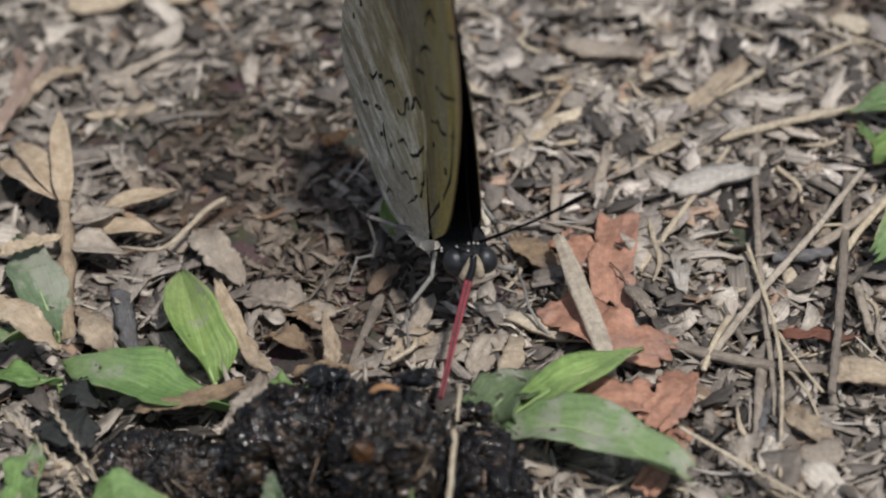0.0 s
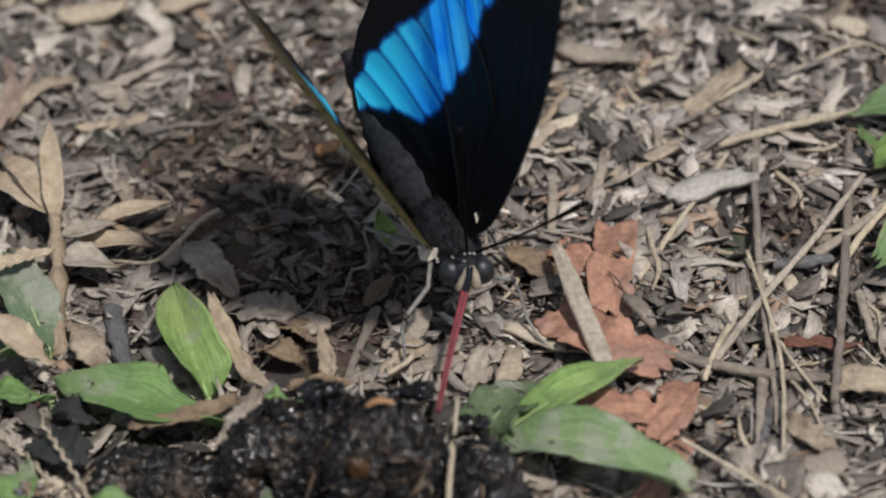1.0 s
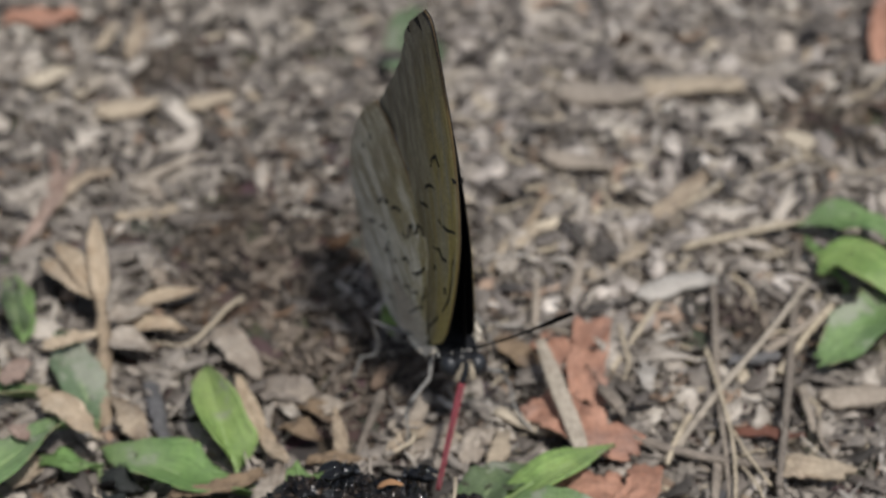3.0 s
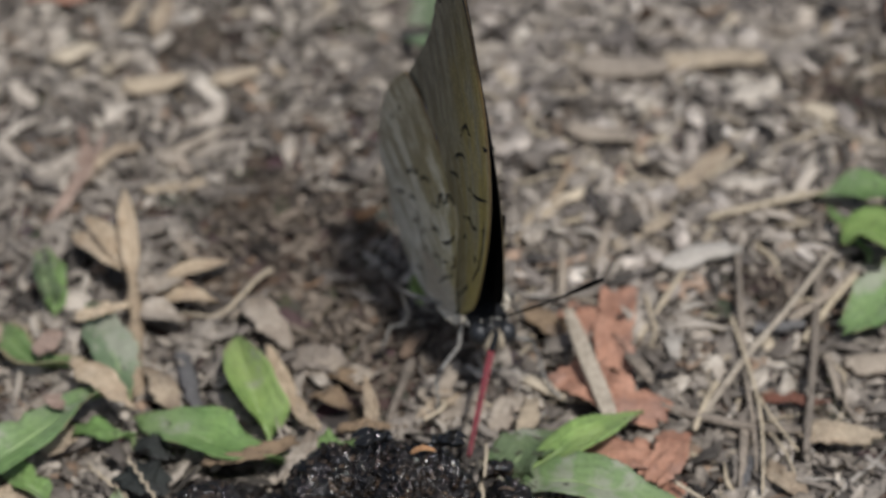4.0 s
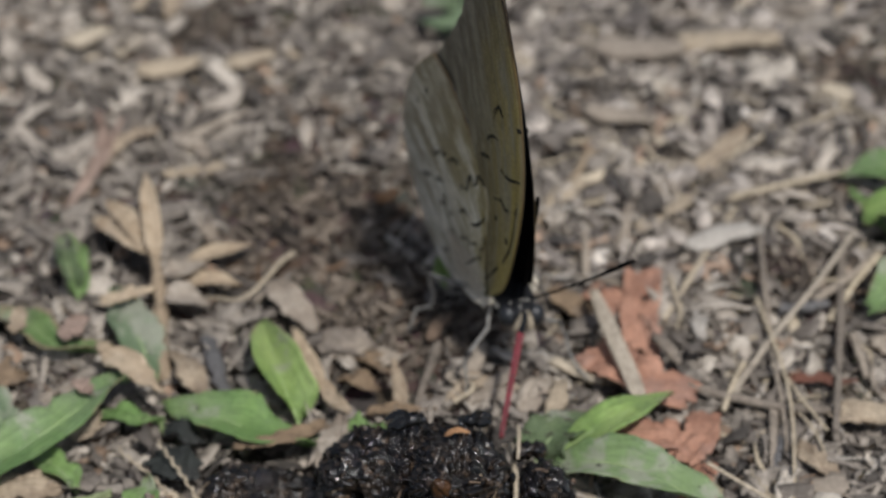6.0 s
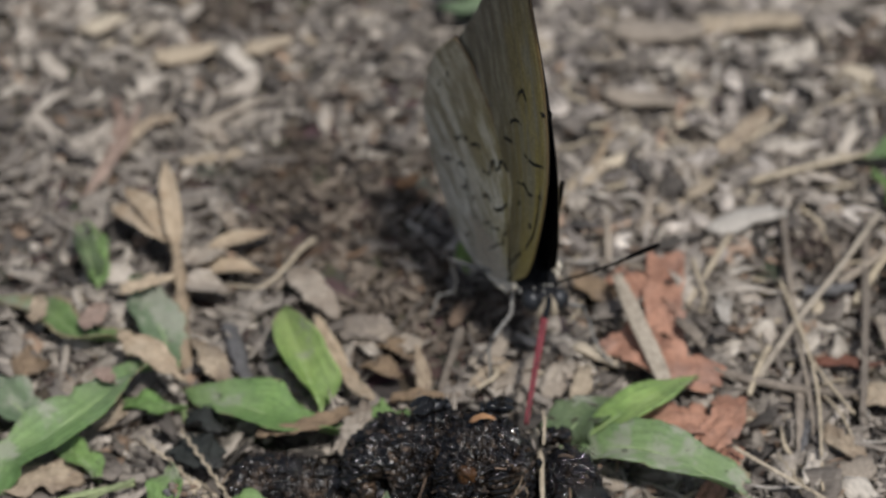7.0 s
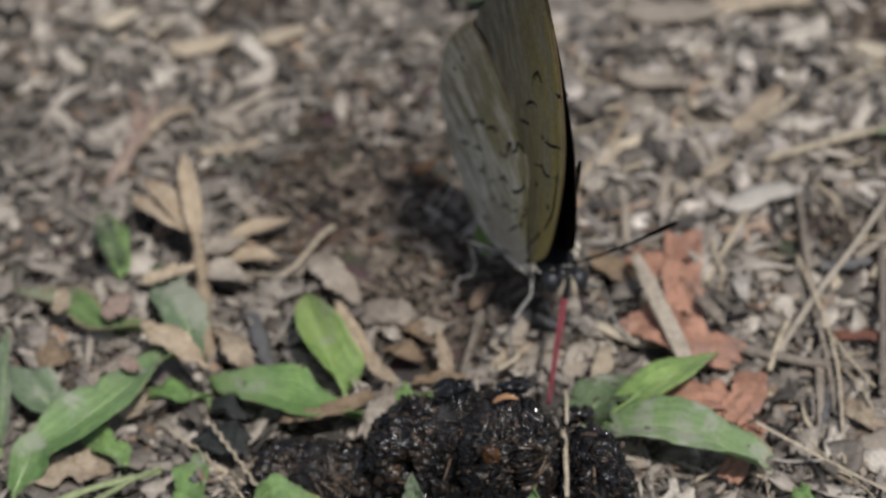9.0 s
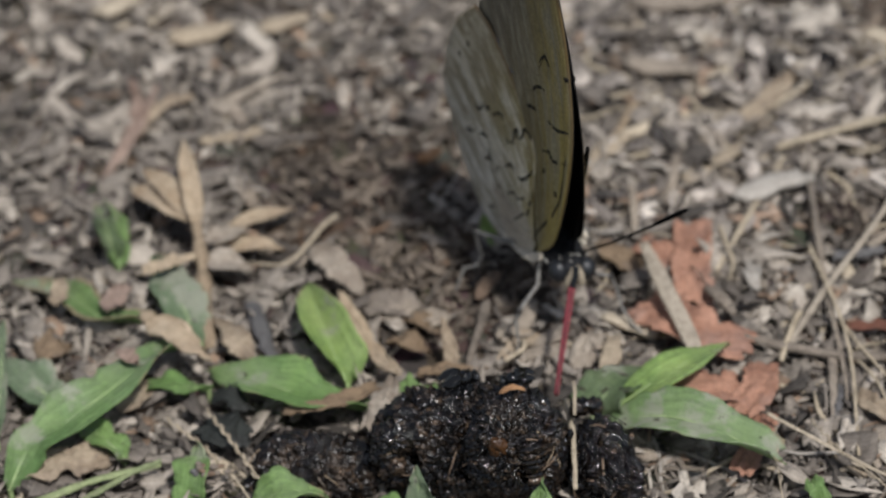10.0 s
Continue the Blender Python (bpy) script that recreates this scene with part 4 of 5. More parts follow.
def wing_sheet(lead, tail, end, cells, side, band):
    """One wing, as a thin solid in its own space: x forward, z up along the wing, side the way its underside faces."""
    ns, nt = 72, 64
    bm = bmesh.new()
    uvl = bm.loops.layers.uv.verify()
    col = bm.verts.layers.float_color.new("band")
    L, T, E = ([flat(c, i / n) for i in range(n + 1)] for c, n in ((lead, ns), (tail, ns), (end, nt)))
    grids, spots = ([], []), []
    for i in range(ns + 1):
        u = i / ns
        rows = [], []
        for j in range(nt + 1):
            t = j / nt
            p = L[i].lerp(T[i], t)
            p += (E[j] - L[ns].lerp(T[ns], t)) * u ** 3
            ridge = abs(math.sin(math.pi * cells * t))
            camber = 0.22 * ridge * min(1, u * 3) * (1 - 0.4 * u) + 0.5 * math.sin(math.pi * t) * math.sin(math.pi * u)
            if side > 0:
                camber -= 1.0 * math.sin(math.pi * max(0.0, min(1.0, p.z / 43.0)))
            k = band(p.x, p.z, ridge) if band else 0.0
            spots.append((p.x, p.z, camber + 0.07))
            for g, off in ((0, 0.07), (1, -0.07)):
                v = bm.verts.new((-p.x, side * (camber + off), p.z))
                v[col] = (k, max(0.0, min(1.0, (p.x - 10.0) / 6.0)), 0, 1)
                rows[g].append(v)
        grids[0].append(rows[0]), grids[1].append(rows[1])
    for g in (0, 1):
        for i in range(ns):
            for j in range(nt):
                vs = [(i, j), (i, j + 1), (i + 1, j + 1), (i + 1, j)]
                if (g == 0) == (side > 0):
                    vs = vs[::-1]
                f = bm.faces.new([grids[g][a][b] for a, b in vs])
                f.smooth, f.material_index = True, 1 if g == 0 else 0
                for lp, (a, b) in zip(f.loops, vs):
                    lp[uvl].uv = (a / ns, b / nt)
    rim = [(i, 0) for i in range(ns)] + [(ns, j) for j in range(nt)] + [(i, nt) for i in range(ns, 0, -1)] + [(0, j) for j in range(nt, 0, -1)]
    for a, b in zip(rim, rim[1:] + rim[:1]):
        f = bm.faces.new((grids[0][a[0]][a[1]], grids[0][b[0]][b[1]], grids[1][b[0]][b[1]], grids[1][a[0]][a[1]]))
        f.material_index = 0
    return bm, spots


def blue(b, h, ridge):
    """How blue a place on the upper side is: a band from the hindwing's rear up across the forewing."""
    line = [(23, 2.5, 0.6), (18, 7.5, 3.0), (13.6, 10.5, 4.5), (10.5, 13.8, 4.2), (8.0, 17.5, 3.6), (6.4, 21.8, 2.6), (4, 27, 2.2), (1.5, 31.5, 1.6), (-0.5, 35, 0.6)]
    best = -9.0
    for (b0, h0, w0), (b1, h1, w1) in zip(line, line[1:]):
        dx, dz = b1 - b0, h1 - h0
        k = max(0.0, min(1.0, ((b - b0) * dx + (h - h0) * dz) / (dx * dx + dz * dz)))
        best = max(best, w0 + (w1 - w0) * k - math.hypot(b - b0 - dx * k, h - h0 - dz * k))
    best += 0.35 * noise.noise((b * 0.5, h * 0.5, 1.0)) + 0.5 * (min(ridge, 0.85) - 0.85)
    return max(0.0, min(1.0, best / 0.5 + 0.5)) * (0.5 if ridge < 0.05 else 1.0)


FORE_MARKS = [[(-3.2, 19.8), (-4.4, 19.5), (-7.0, 20.6)], [(-1.7, 15.3), (-3.2, 15.8), (-4.0, 15.2), (-6.3, 16.2)], [(-1.8, 12.5), (-1.9, 12.9)], [(-3.8, 11.3), (-4.0, 10.6)],
              [(0.0, 21.5), (-0.9, 22.5), (-2.6, 23.1)], [(-6.4, 26.8), (-7.0, 27.0)], [(1.9, 18.4), (0.5, 19.2), (-0.3, 19.1)], [(-1.5, 25.2), (-2.4, 27.0), (-3.6, 26.6)]]
HIND_MARKS = [[(6.6, 11.2), (5.3, 11.3), (4.2, 13.9), (3.7, 13.0)], [(3.3, 13.2), (2.3, 15.1), (1.0, 14.6)], [(3.7, 8.0), (2.3, 8.8), (0.9, 10.7)], [(6.8, 7.4), (5.6, 8.4), (4.5, 8.4)], [(9.0, 5.8), (8.8, 5.5)],
              [(6.6, 4.0), (5.2, 5.0), (4.4, 5.0), (2.7, 5.9)], [(5.6, 1.2), (3.7, 3.0), (3.1, 3.8)], [(2.6, 3.7), (1.9, 5.9), (1.4, 7.5)], [(9.5, 12.2), (8.5, 13.1), (7.5, 13.4), (7.6, 13.0)],
              [(17.1, 5.3), (14.8, 6.7)], [(13.0, 7.5), (11.1, 8.4)], [(14.0, 10.6), (12.9, 10.8), (12.0, 12.1)], [(11.7, 5.1), (11.1, 5.7)], [(11.3, 11.9), (10.3, 12.7)], [(12.4, -2.3), (11.0, -0.8), (9.3, -1.0)],
              [(18.4, 14.2), (18.0, 14.8)], [(16.0, 17.0), (15.6, 17.6)]]
FORE_LINE = [(2.9, 0.4), (-1.6, 5.8), (-4.4, 10.4), (-6.2, 16.9)]


def wing_marks(wing, marks, side, spots, name="wing_mark", thick=0.12):
    """Dark scale marks that lie on the wing's underside."""
    for m in marks:
        line = [(c.x, c.z) for c in spline([(x, 0, h) for x, h in m], 12)]
        pts = [(-x, side * (min(spots, key=lambda q: (q[0] - x) ** 2 + (q[1] - h) ** 2)[2] + 0.04), h) for x, h in line]
        part(name, blade(pts, thick * 3.0 if len(m) > 2 else 0.5, 0.04, 14, 2, 0, 0, 0.35, 0.4, 0.5, m[0][0], upright=math.pi / 2), MARK, wing, "", local=True)


def build_butterfly():
    b = holder("butterfly", BODY, "black butterfly with blue-banded upper wings and grey undersides, feeding", "butterfly", "", HEADING)
    inv = world_of(b).inverted()

    def here(p):
        return (inv @ (Vector(p) * MM)) / MM

    def bit(name, bm, mat, label="", under=None):
        if name in ("thorax", "fur", "abdomen"):
            bmesh.ops.translate(bm, verts=bm.verts, vec=(-4.4, 0.95, 0.2))
        return part(name, bm, mat, under or b, label, local=True)

    thorax = bit("thorax", ball((0.4, 0.6, -1.3), (5.6, 2.65, 2.9), 4, 0.05, 3.0), FUR)
    rng = random.Random(3)
    fur = bmesh.new()
    for _ in range(900):
        v = Vector((rng.gauss(0, 1) + 0.3, rng.gauss(0, 0.45), abs(rng.gauss(0, 1)) + 0.3)).normalized()
        q = Vector((0.4 + v.x * 5.5, 0.6 + v.y * 2.6, -1.3 + v.z * 2.85))
        tip = q + (v + Vector((-1.4, 0, 0.1))).normalized() * rng.uniform(0.4, 0.9)
        tube([q, tip], lambda u: 0.05 * (1.05 - u), 1, 3, bm=fur, caps=False)
    bit("fur", fur, FUR, "short black hairs", thorax)
    abdomen = bmesh.new()
    tube([(-4, 0.55, -0.8), (-9, 0.6, 0.4), (-16, 0.5, 2.4), (-23.5, 0.3, 5.2)], lambda u: (2.9 * math.sin(min(1, 0.35 + u * 1.6) * math.pi / 2) * (1 - 0.75 * u ** 2.2) + 0.12 * math.sin(u * 44)) + 0.05, 48, 16, 0.06, bm=abdomen)
    bit("abdomen", abdomen, FUR)
    head = bit("head", ball((1.5, 1.0, -0.3), (1.5, 1.7, 1.45), 4, 0.06, 4.0), FUR)
    crest = bmesh.new()
    for _ in range(260):
        v = Vector((rng.gauss(0.3, 0.8), rng.gauss(0, 0.8), abs(rng.gauss(0.6, 0.6)))).normalized()
        q = Vector((1.3 + v.x * 1.3, 1.0 + v.y * 1.4, -0.1 + v.z * 1.3))
        tube([q, q + (v + Vector((-0.3, 0, 0.4))).normalized() * rng.uniform(0.3, 0.6)], lambda u: 0.045 * (1.05 - u), 1, 3, bm=crest, caps=False)
    bit("head_fur", crest, FUR, "short black hairs", head)
    for c in ((1.45, -0.35, -0.38), (2.40, 2.30, -0.43)):
        bit("compound_eye", ball(c, (1.12, 1.12, 1.32), 4), EYE, "large dark grey eye", head)
    for low, mid, side in (((3.05, -0.25, -1.25), (3.15, 0.30, -0.1), -1), ((3.55, 1.30, -1.15), (3.25, 1.28, -0.1), 1)):
        bit("palp", tube([low, mid, (2.85, 1.0 + 0.12 * side, 0.85)], lambda u: 0.78 * math.sin(0.7 + 1.2 * u) * (1 - 0.68 * u), 12, 8, 0.3, side, flat=0.8), PALP, "cream scaly palp", head)
    for q in ((1.25, -0.05, 1.15), (1.55, 1.05, 1.35), (1.75, 1.85, 1.25), (1.9, 2.7, 1.1), (0.25, -1.2, 0.65), (0.6, -1.3, 0.6), (2.2, 0.7, 1.1), (1.6, 1.5, 1.3)):
        bit("white_scale_tuft", ball(q, (0.15, 0.12, 0.11), 2, 0.4, 3.0, q[1]), TUFT, "tiny white tuft", head)
    root = Vector((2.9, 0.95, 0.9))
    p0, p1 = Vector((3.6, 0.13, -0.9)), here((-12.2, -22.2, 5.6))
    tongue = bit("proboscis", tube([p0, p0.lerp(p1, 0.5) + Vector((0, 0.0, 0.25)), p1], lambda u: 0.40 - 0.16 * u, 20, 9), TONGUE, "long straight dark red proboscis")
    bit("proboscis_root", tube([root, root.lerp(p0, 0.5) + Vector((0.25, 0, 0.1)), p0.lerp(p1, 0.04)], 0.36, 8, 8), CHITIN, "black root of the proboscis", tongue)
    bit("groove", tube([p0 + Vector((0.15, 0.05, 0.36)), p0.lerp(p1, 0.5) + Vector((0.1, 0.05, 0.55)), p1 + Vector((0.1, 0.03, 0.22))], 0.07, 12, 5), JOINT, "dark seam", tongue)
    legs = [([(-12.0, -5.0, 8.6), (-12.4, -7.3, 7.6), (-14.6, -9.1, 5.8), (-15.0, -9.3, 4.6), (-14.9, -10.3, 2.9), (-15.0, -10.9, 1.8), (-16.5, -11.8, 1.0)], 2),
            ([(-7.9, -6.2, 8.4), (-6.9, -6.4, 7.8), (-4.6, -5.3, 6.2), (-4.0, -5.4, 4.8), (-3.5, -6.9, 2.9), (-2.6, -8.5, 1.9), (-1.5, -9.4, 1.2)], 2),
            ([(-11.9, -1.5, 8.0), (-15.3, -0.2, 8.2), (-18.2, 1.7, 8.2), (-17.6, 1.6, 5.0), (-18.0, 1.5, 3.6), (-19.5, 1.9, 3.0), (-20.6, 0.6, 1.0)], 2),
            ([(-10.4, 0.8, 8.2), (-7.2, 1.6, 8.6), (-6.2, 1.2, 7.0), (-5.6, 3.0, 3.5), (-4.0, 4.6, 0.6)], 2)]
    for pts, knee in legs:
        q = [here(p) for p in pts]
        bm = bmesh.new()
        for i in range(len(q) - 1):
            r0 = (0.24, 0.25, 0.18, 0.17, 0.16, 0.15)[i]
            tube([q[i], q[i].lerp(q[i + 1], 0.5), q[i + 1]], lambda u: r0 * (1 - 0.15 * u), 5, 7, 0.2, i, bm=bm)
        leg = bit("leg", bm, LEG, "pale grey jointed leg")
        for i in range(1, len(q) - 1):
            bit("leg_joint", ball(q[i], (0.36, 0.36, 0.36) if i == knee else (0.21, 0.21, 0.21), 2), JOINT if i == knee else LEG, "", leg)
    bit("wing_base_tuft", tube([here((-7.65, -4.5, 13.6)), here((-7.4, -4.5, 12.3)), here((-7.0, -4.4, 11.0))], lambda u: 0.08 + 0.3 * u, 8, 6, 0.5, 2.0), CREAM, "white tuft at the wing base")
    feelers = []
    for base, pts in (((-7.9, -6.6, 10.7), [(-7.9, -6.6, 10.7), (-3.2, -10.4, 15.6), (1.9, -14.2, 21.3)]), ((-8.6, -6.6, 10.8), [(-8.6, -6.6, 10.8), (-8.1, -9.2, 19.2), (-7.4, -11.3, 28.0)])):
        o = here(base)
        bm = tube([here(p) - o for p in pts], lambda u: 0.15 if u < 0.7 else 0.15 + 0.13 * math.sin((u - 0.7) / 0.3 * math.pi * 0.85), 26, 7)
        f = bit("antenna", bm, FEELER, "thin black clubbed antenna")
        f.location = o * MM
        feelers.append((f, o * MM))
    wings = []
    for side in (-1, 1):
        bm, spots = wing_sheet(FORE_LEAD, FORE_TAIL, FORE_END, 8, side, blue)
        fore = bit("forewing", bm, [UPPER, UNDER_FORE], "forewing, black and blue above, olive-grey beneath")
        wing_marks(fore, FORE_MARKS, side, spots)
        wing_marks(fore, [FORE_LINE], side, spots, "wing_line", 0.09)
        bm, spots = wing_sheet(HIND_LEAD, HIND_TAIL, HIND_END, 8, side, blue)
        hind = bit("hindwing", bm, [UPPER, UNDER_HIND], "hindwing, black and blue above, silvery grey beneath")
        wing_marks(hind, HIND_MARKS, side, spots)
        wing_marks(hind, [[(10.9, 7.0), (9.8, 4.5), (8.4, 2.0)]], side, spots, "wing_line", 0.06)
        hairs = bmesh.new()
        for _ in range(260):
            x, z = rng.uniform(1.6, 8.5), rng.uniform(-3.2, 2.5)
            tip = (x + rng.gauss(1.4, 0.8), z + rng.uniform(0.8, 2.6))
            y = min(spots, key=lambda q: (q[0] - x) ** 2 + (q[1] - z) ** 2)[2]
            tube([(-x, side * y, z), (-tip[0], side * (y + rng.uniform(0.1, 0.5)), tip[1])], lambda u: 0.06 * (1.1 - u), 1, 3, bm=hairs, caps=False)
        root = [(-x, side * (min(spots, key=lambda q: (q[0] - x) ** 2 + (q[1] - z) ** 2)[2] + 0.15), z) for x, z in ((1.4, -1.1), (3.4, -1.9), (6.2, -3.1))]
        part("base_tuft", tube(root, lambda u: 1.05 - 0.75 * u, 18, 10, 0.5, 2.0, flat=0.5), CREAM, hind, "cream tuft at the wing base", local=True)
        part("base_hairs", hairs, CREAM, hind, "long silvery hairs at the wing base", local=True)
        wings.append((side, fore, hind))
    return b, wings, feelers


# ---- set out the place ----
build_ground()
shards("ground_litter", 17500, (-88, 66, -52, 96), [(0.38, 1.5, 8.0, 0.16, 0.6), (0.36, 1.4, 6.0, 0.6, 1.6), (0.26, 1.2, 4.6, 1.2, 2.8)], (-0.3, 1.6), CRUMBS, "weathered grey and tan wood fibres, leaf crumbs and flakes", 1)
shards("leaf_flakes", 1100, (-88, 66, -52, 96), [(0.5, 3.0, 8.0, 1.4, 3.0), (0.5, 2.5, 6.0, 1.8, 3.8)], (0.7, 2.1), CRUMBS, "larger curled flakes of weathered leaf and bark", 3)
shards("dark_crumbs", 15000, (-60, 55, -6, 80), [(0.5, 0.8, 4.5, 0.2, 0.9), (0.5, 0.8, 3.2, 0.5, 1.8)], (-0.3, 1.2), HUMUS, "dark brown humus crumbs in bare patches", 4, True)
shards("bleached_litter", 1500, (-6, 64, 8, 92), [(0.5, 2.0, 8.0, 0.3, 1.1), (0.5, 2.0, 6.0, 1.0, 2.6)], (0.5, 1.8), BLEACHED, "sun-bleached grey-white wood flakes and splinters", 9)
shards("outer_litter", 7000, (-330, 310, -300, 340), [(0.5, 3.0, 12.0, 0.6, 1.8), (0.5, 3.0, 9.0, 1.2, 3.5)], (-0.3, 0.8), CRUMBS, "scattered weathered plant litter further out", 2)
shards("fine_crumbs", 9000, (-75, 52, -42, 80), [(0.6, 0.35, 1.6, 0.2, 0.7), (0.4, 0.8, 2.6, 0.12, 0.3)], (0.0, 1.5), CRUMBS, "fine weathered crumbs and fibres between the larger litter", 8, stations=3)
loose_straws(290, (-10, 50, -42, 60), 6)
loose_chips(70, (2, 62, 14, 88), 12, True)
loose_chips(45, (-60, 6, 46, 92), 13, True)
loose_chips(150, (-80, 60, -45, 90), 11)
build_dung()

seedling("green seedling with three smooth lance-shaped leaves beside the dung", [
    ([(-8.3, -21.0, 1.0), (-6.6, -19.5, 2.8), (-1.6, -16.9, 3.0)], 5.6, 'dull', 0.4, 0.5),
    ([(-6.4, -20.9, 1.6), (-1.3, -19.9, 4.6), (2.4, -18.1, 5.0), (6.4, -15.4, 4.2)], 4.0, 'bright', 0.35),
    ([(-7.0, -22.5, 1.4), (-1.7, -25.0, 4.0), (3.0, -28.3, 4.6), (6.1, -31.0, 4.4), (8.6, -32.2, 3.6)], 5.2, 'worn', 0.55, 0.75),
])
seedling("bright green upright leaf of a low seedling", [
    ([(-33.0, -12.9, 1.0), (-34.5, -8.3, 3.0), (-36.3, 1.1, 3.2)], 4.8, 'bright', 1.3, 0.1),
])
seedling("green seedling leaf lying flat, partly under dry strips", [
    ([(-31.1, -17.6, 1.5), (-36.8, -16.6, 3.0), (-42.2, -12.6, 2.5), (-47.2, -9.0, 1.0)], 6, 'fresh', 0.5),
])
seedling("small green leaf stub by the dung", [
    ([(-24.6, -15.0, 1.4), (-25.8, -16.4, 3.0), (-27.6, -17.3, 2.2)], 3.4, 'fresh', 0.2, 0.5),
])
seedling("green grass-like weed with a long dusty leaf", [
    ([(-67.6, -23.6, 0.8), (-65.2, -19.8, 3.0), (-60.9, -18.0, 4.5), (-56.4, -14.1, 5.0), (-53.0, -9.8, 4.5), (-49.9, -6.4, 2.5)], 5.6, 'worn', 0.45, 0.2),
    ([(-56.1, -20.5, 0.5), (-58.2, -18.7, 2.0), (-60.5, -15.4, 1.0)], 3.2, 'fresh', 0.4),
])
seedling("wavy green leaf with ragged dead patches", [
    ([(-53.4, -0.4, 1.4), (-57.9, -0.9, 2.5), (-60.4, 1.6, 2.6), (-63.2, 5.0, 2.2), (-68.6, 8.8, 1.0)], 4.0, 'ragged', 0.5),
])
seedling("small green seedling leaf under dry scraps", [
    ([(-47.4, -11.7, 1.0), (-51.4, -11.8, 2.2), (-54.4, -10.1, 1.0)], 2.8, 'fresh', 0.4),
])
seedling("dusty grey-green leaf beside a dry stem", [
    ([(-48.2, -4.2, 1.0), (-49.9, 0.2, 2.4), (-51.4, 4.2, 2.8), (-53.0, 9.4, 2.0)], 5.2, 'dusty', 0.4),
])
seedling("small dull green leaf", [
    ([(-57.1, 9.9, 1.0), (-57.9, 12.3, 4.0), (-58.9, 18.5, 3.0)], 2.6, 'dull', 0.5),
])
seedling("narrow dusty grass blade", [
    ([(-69.3, -16.6, 1.0), (-68.2, -11.9, 6.0), (-67.8, -7.4, 9.0)], 1.6, 'dusty', 0.4),
])
seedling("dusty grey-green flattened leaf", [
    ([(-61.1, -14.7, 1.0), (-65.2, -10.0, 2.0), (-68.9, -5.5, 2.0)], 5, 'dusty', 0.4),
])
seedling("green leaves at the foot of the dung", [
    ([(-50.2, -28.8, 0.5), (-49.0, -26.3, 3.0), (-48.4, -22.1, 3.0)], 3.6, 'fresh', 0.5),
    ([(-43.6, -30.8, 1.0), (-40.2, -31.0, 4.2), (-36.2, -31.6, 3.4)], 4.4, 'fresh', 0.4),
])
seedling("pale dusty leaf tips before the dung", [
    ([(-26.6, -34.6, 0.5), (-26.8, -33.9, 3.6), (-27.0, -32.3, 6.8)], 2.8, 'dusty', 0.6),
    ([(-33.0, -34.2, 1.0), (-30.5, -33.8, 3.6), (-28.0, -33.6, 3.0)], 2.4, 'fresh', 0.4),
])
seedling("green leaf tip before the dung", [
    ([(-15.7, -38.6, 0.5), (-15.4, -37.6, 4.4), (-15.0, -36.0, 7.4)], 3.0, 'fresh', 0.6),
])
seedling("small green blade rising from the shaded litter", [
    ([(-15.8, 7.8, 0.8), (-16.3, 8.2, 2.6), (-16.7, 9.0, 4.6)], 2.0, 'bright', 0.5),
])
seedling("tiny green leaf tip", [
    ([(11.8, -37.2, 1.0), (11.5, -36.3, 3.0), (11.3, -35.0, 3.0)], 2.2, 'fresh', 0.5),
])
seedling("green seedling with broad dusty leaves on bare litter", [
    ([(42.5, 14.6, 2.0), (39.0, 18.0, 5.0), (35.1, 20.5, 4.6), (30.6, 21.5, 3.0)], 4.4, 'worn', 0.3),
    ([(41.0, 5.7, 2.0), (37.3, 8.9, 4.6), (35.0, 12.4, 4.4), (32.0, 13.6, 3.0)], 5.6, 'bright', 0.7, 0.4),
    ([(35.0, 12.0, 1.5), (32.4, 15.6, 3.0), (31.2, 19.3, 3.0)], 1.6, 'fresh', 0.6),
    ([(40.9, 7.9, 2.6), (35.5, 2.0, 4.5), (30.0, -2.2, 3.0)], 6.4, 'worn', 0.5, 0.35),
])
seedling("dusty green leaf standing far back in the litter", [
    ([(-12.0, 57.5, 1.0), (-11.9, 57.0, 5.0), (-11.7, 58.5, 10.0)], 8.0, 'dusty', 0.3, 0.4),
])
seedling("green leaf of a seedling by a dry stalk", [
    ([(-56.9, 9.7, 1.0), (-57.1, 13.0, 3.0), (-58.4, 19.0, 3.0)], 3, 'fresh', 0.5),
])


dried_weed()
dry_leaf([(-48.4, 8.1, 1.5), (-51.7, 7.5, 2.2), (-55.0, 8.3, 1.0)], 2.6, 'pale')
dry_leaf([(-35.3, 9.7, 1.6), (-33.1, 4.6, 2.4), (-30.7, 1.3, 1.2)], 3.8, 'pale')
dry_leaf([(-33.0, 0.4, 2.4), (-31.5, -5.7, 3.0), (-29.6, -11.0, 3.0), (-27.5, -15.1, 4.0)], 2.0, 'straw')
dry_leaf([(-54.1, -3.2, 4.8), (-50.3, -7.6, 5.8), (-47.0, -10.9, 4.4)], 3.2, 'straw')
dry_leaf([(-56.0, -10.0, 6.0), (-55.1, -11.2, 6.3), (-54.2, -12.3, 6.0)], 1.9, 'pink')
dry_leaf([(-58.3, -0.7, 4.2), (-57.1, 0.0, 4.7), (-55.6, 2.6, 4.2)], 2.6, 'pink')
dry_leaf([(-63.2, 0.6, 3.9), (-62.9, 2.5, 4.2), (-62.6, 5.0, 3.8)], 2.0, 'tan')
dry_leaf([(-54.0, 4.8, 4.2), (-51.0, 5.3, 4.7), (-48.1, 6.8, 4.2)], 1.7, 'straw')
dry_leaf([(-47.8, -18.0, 2.0), (-45.5, -20.5, 3.0), (-43.3, -20.9, 2.0)], 5.0, 'dark')
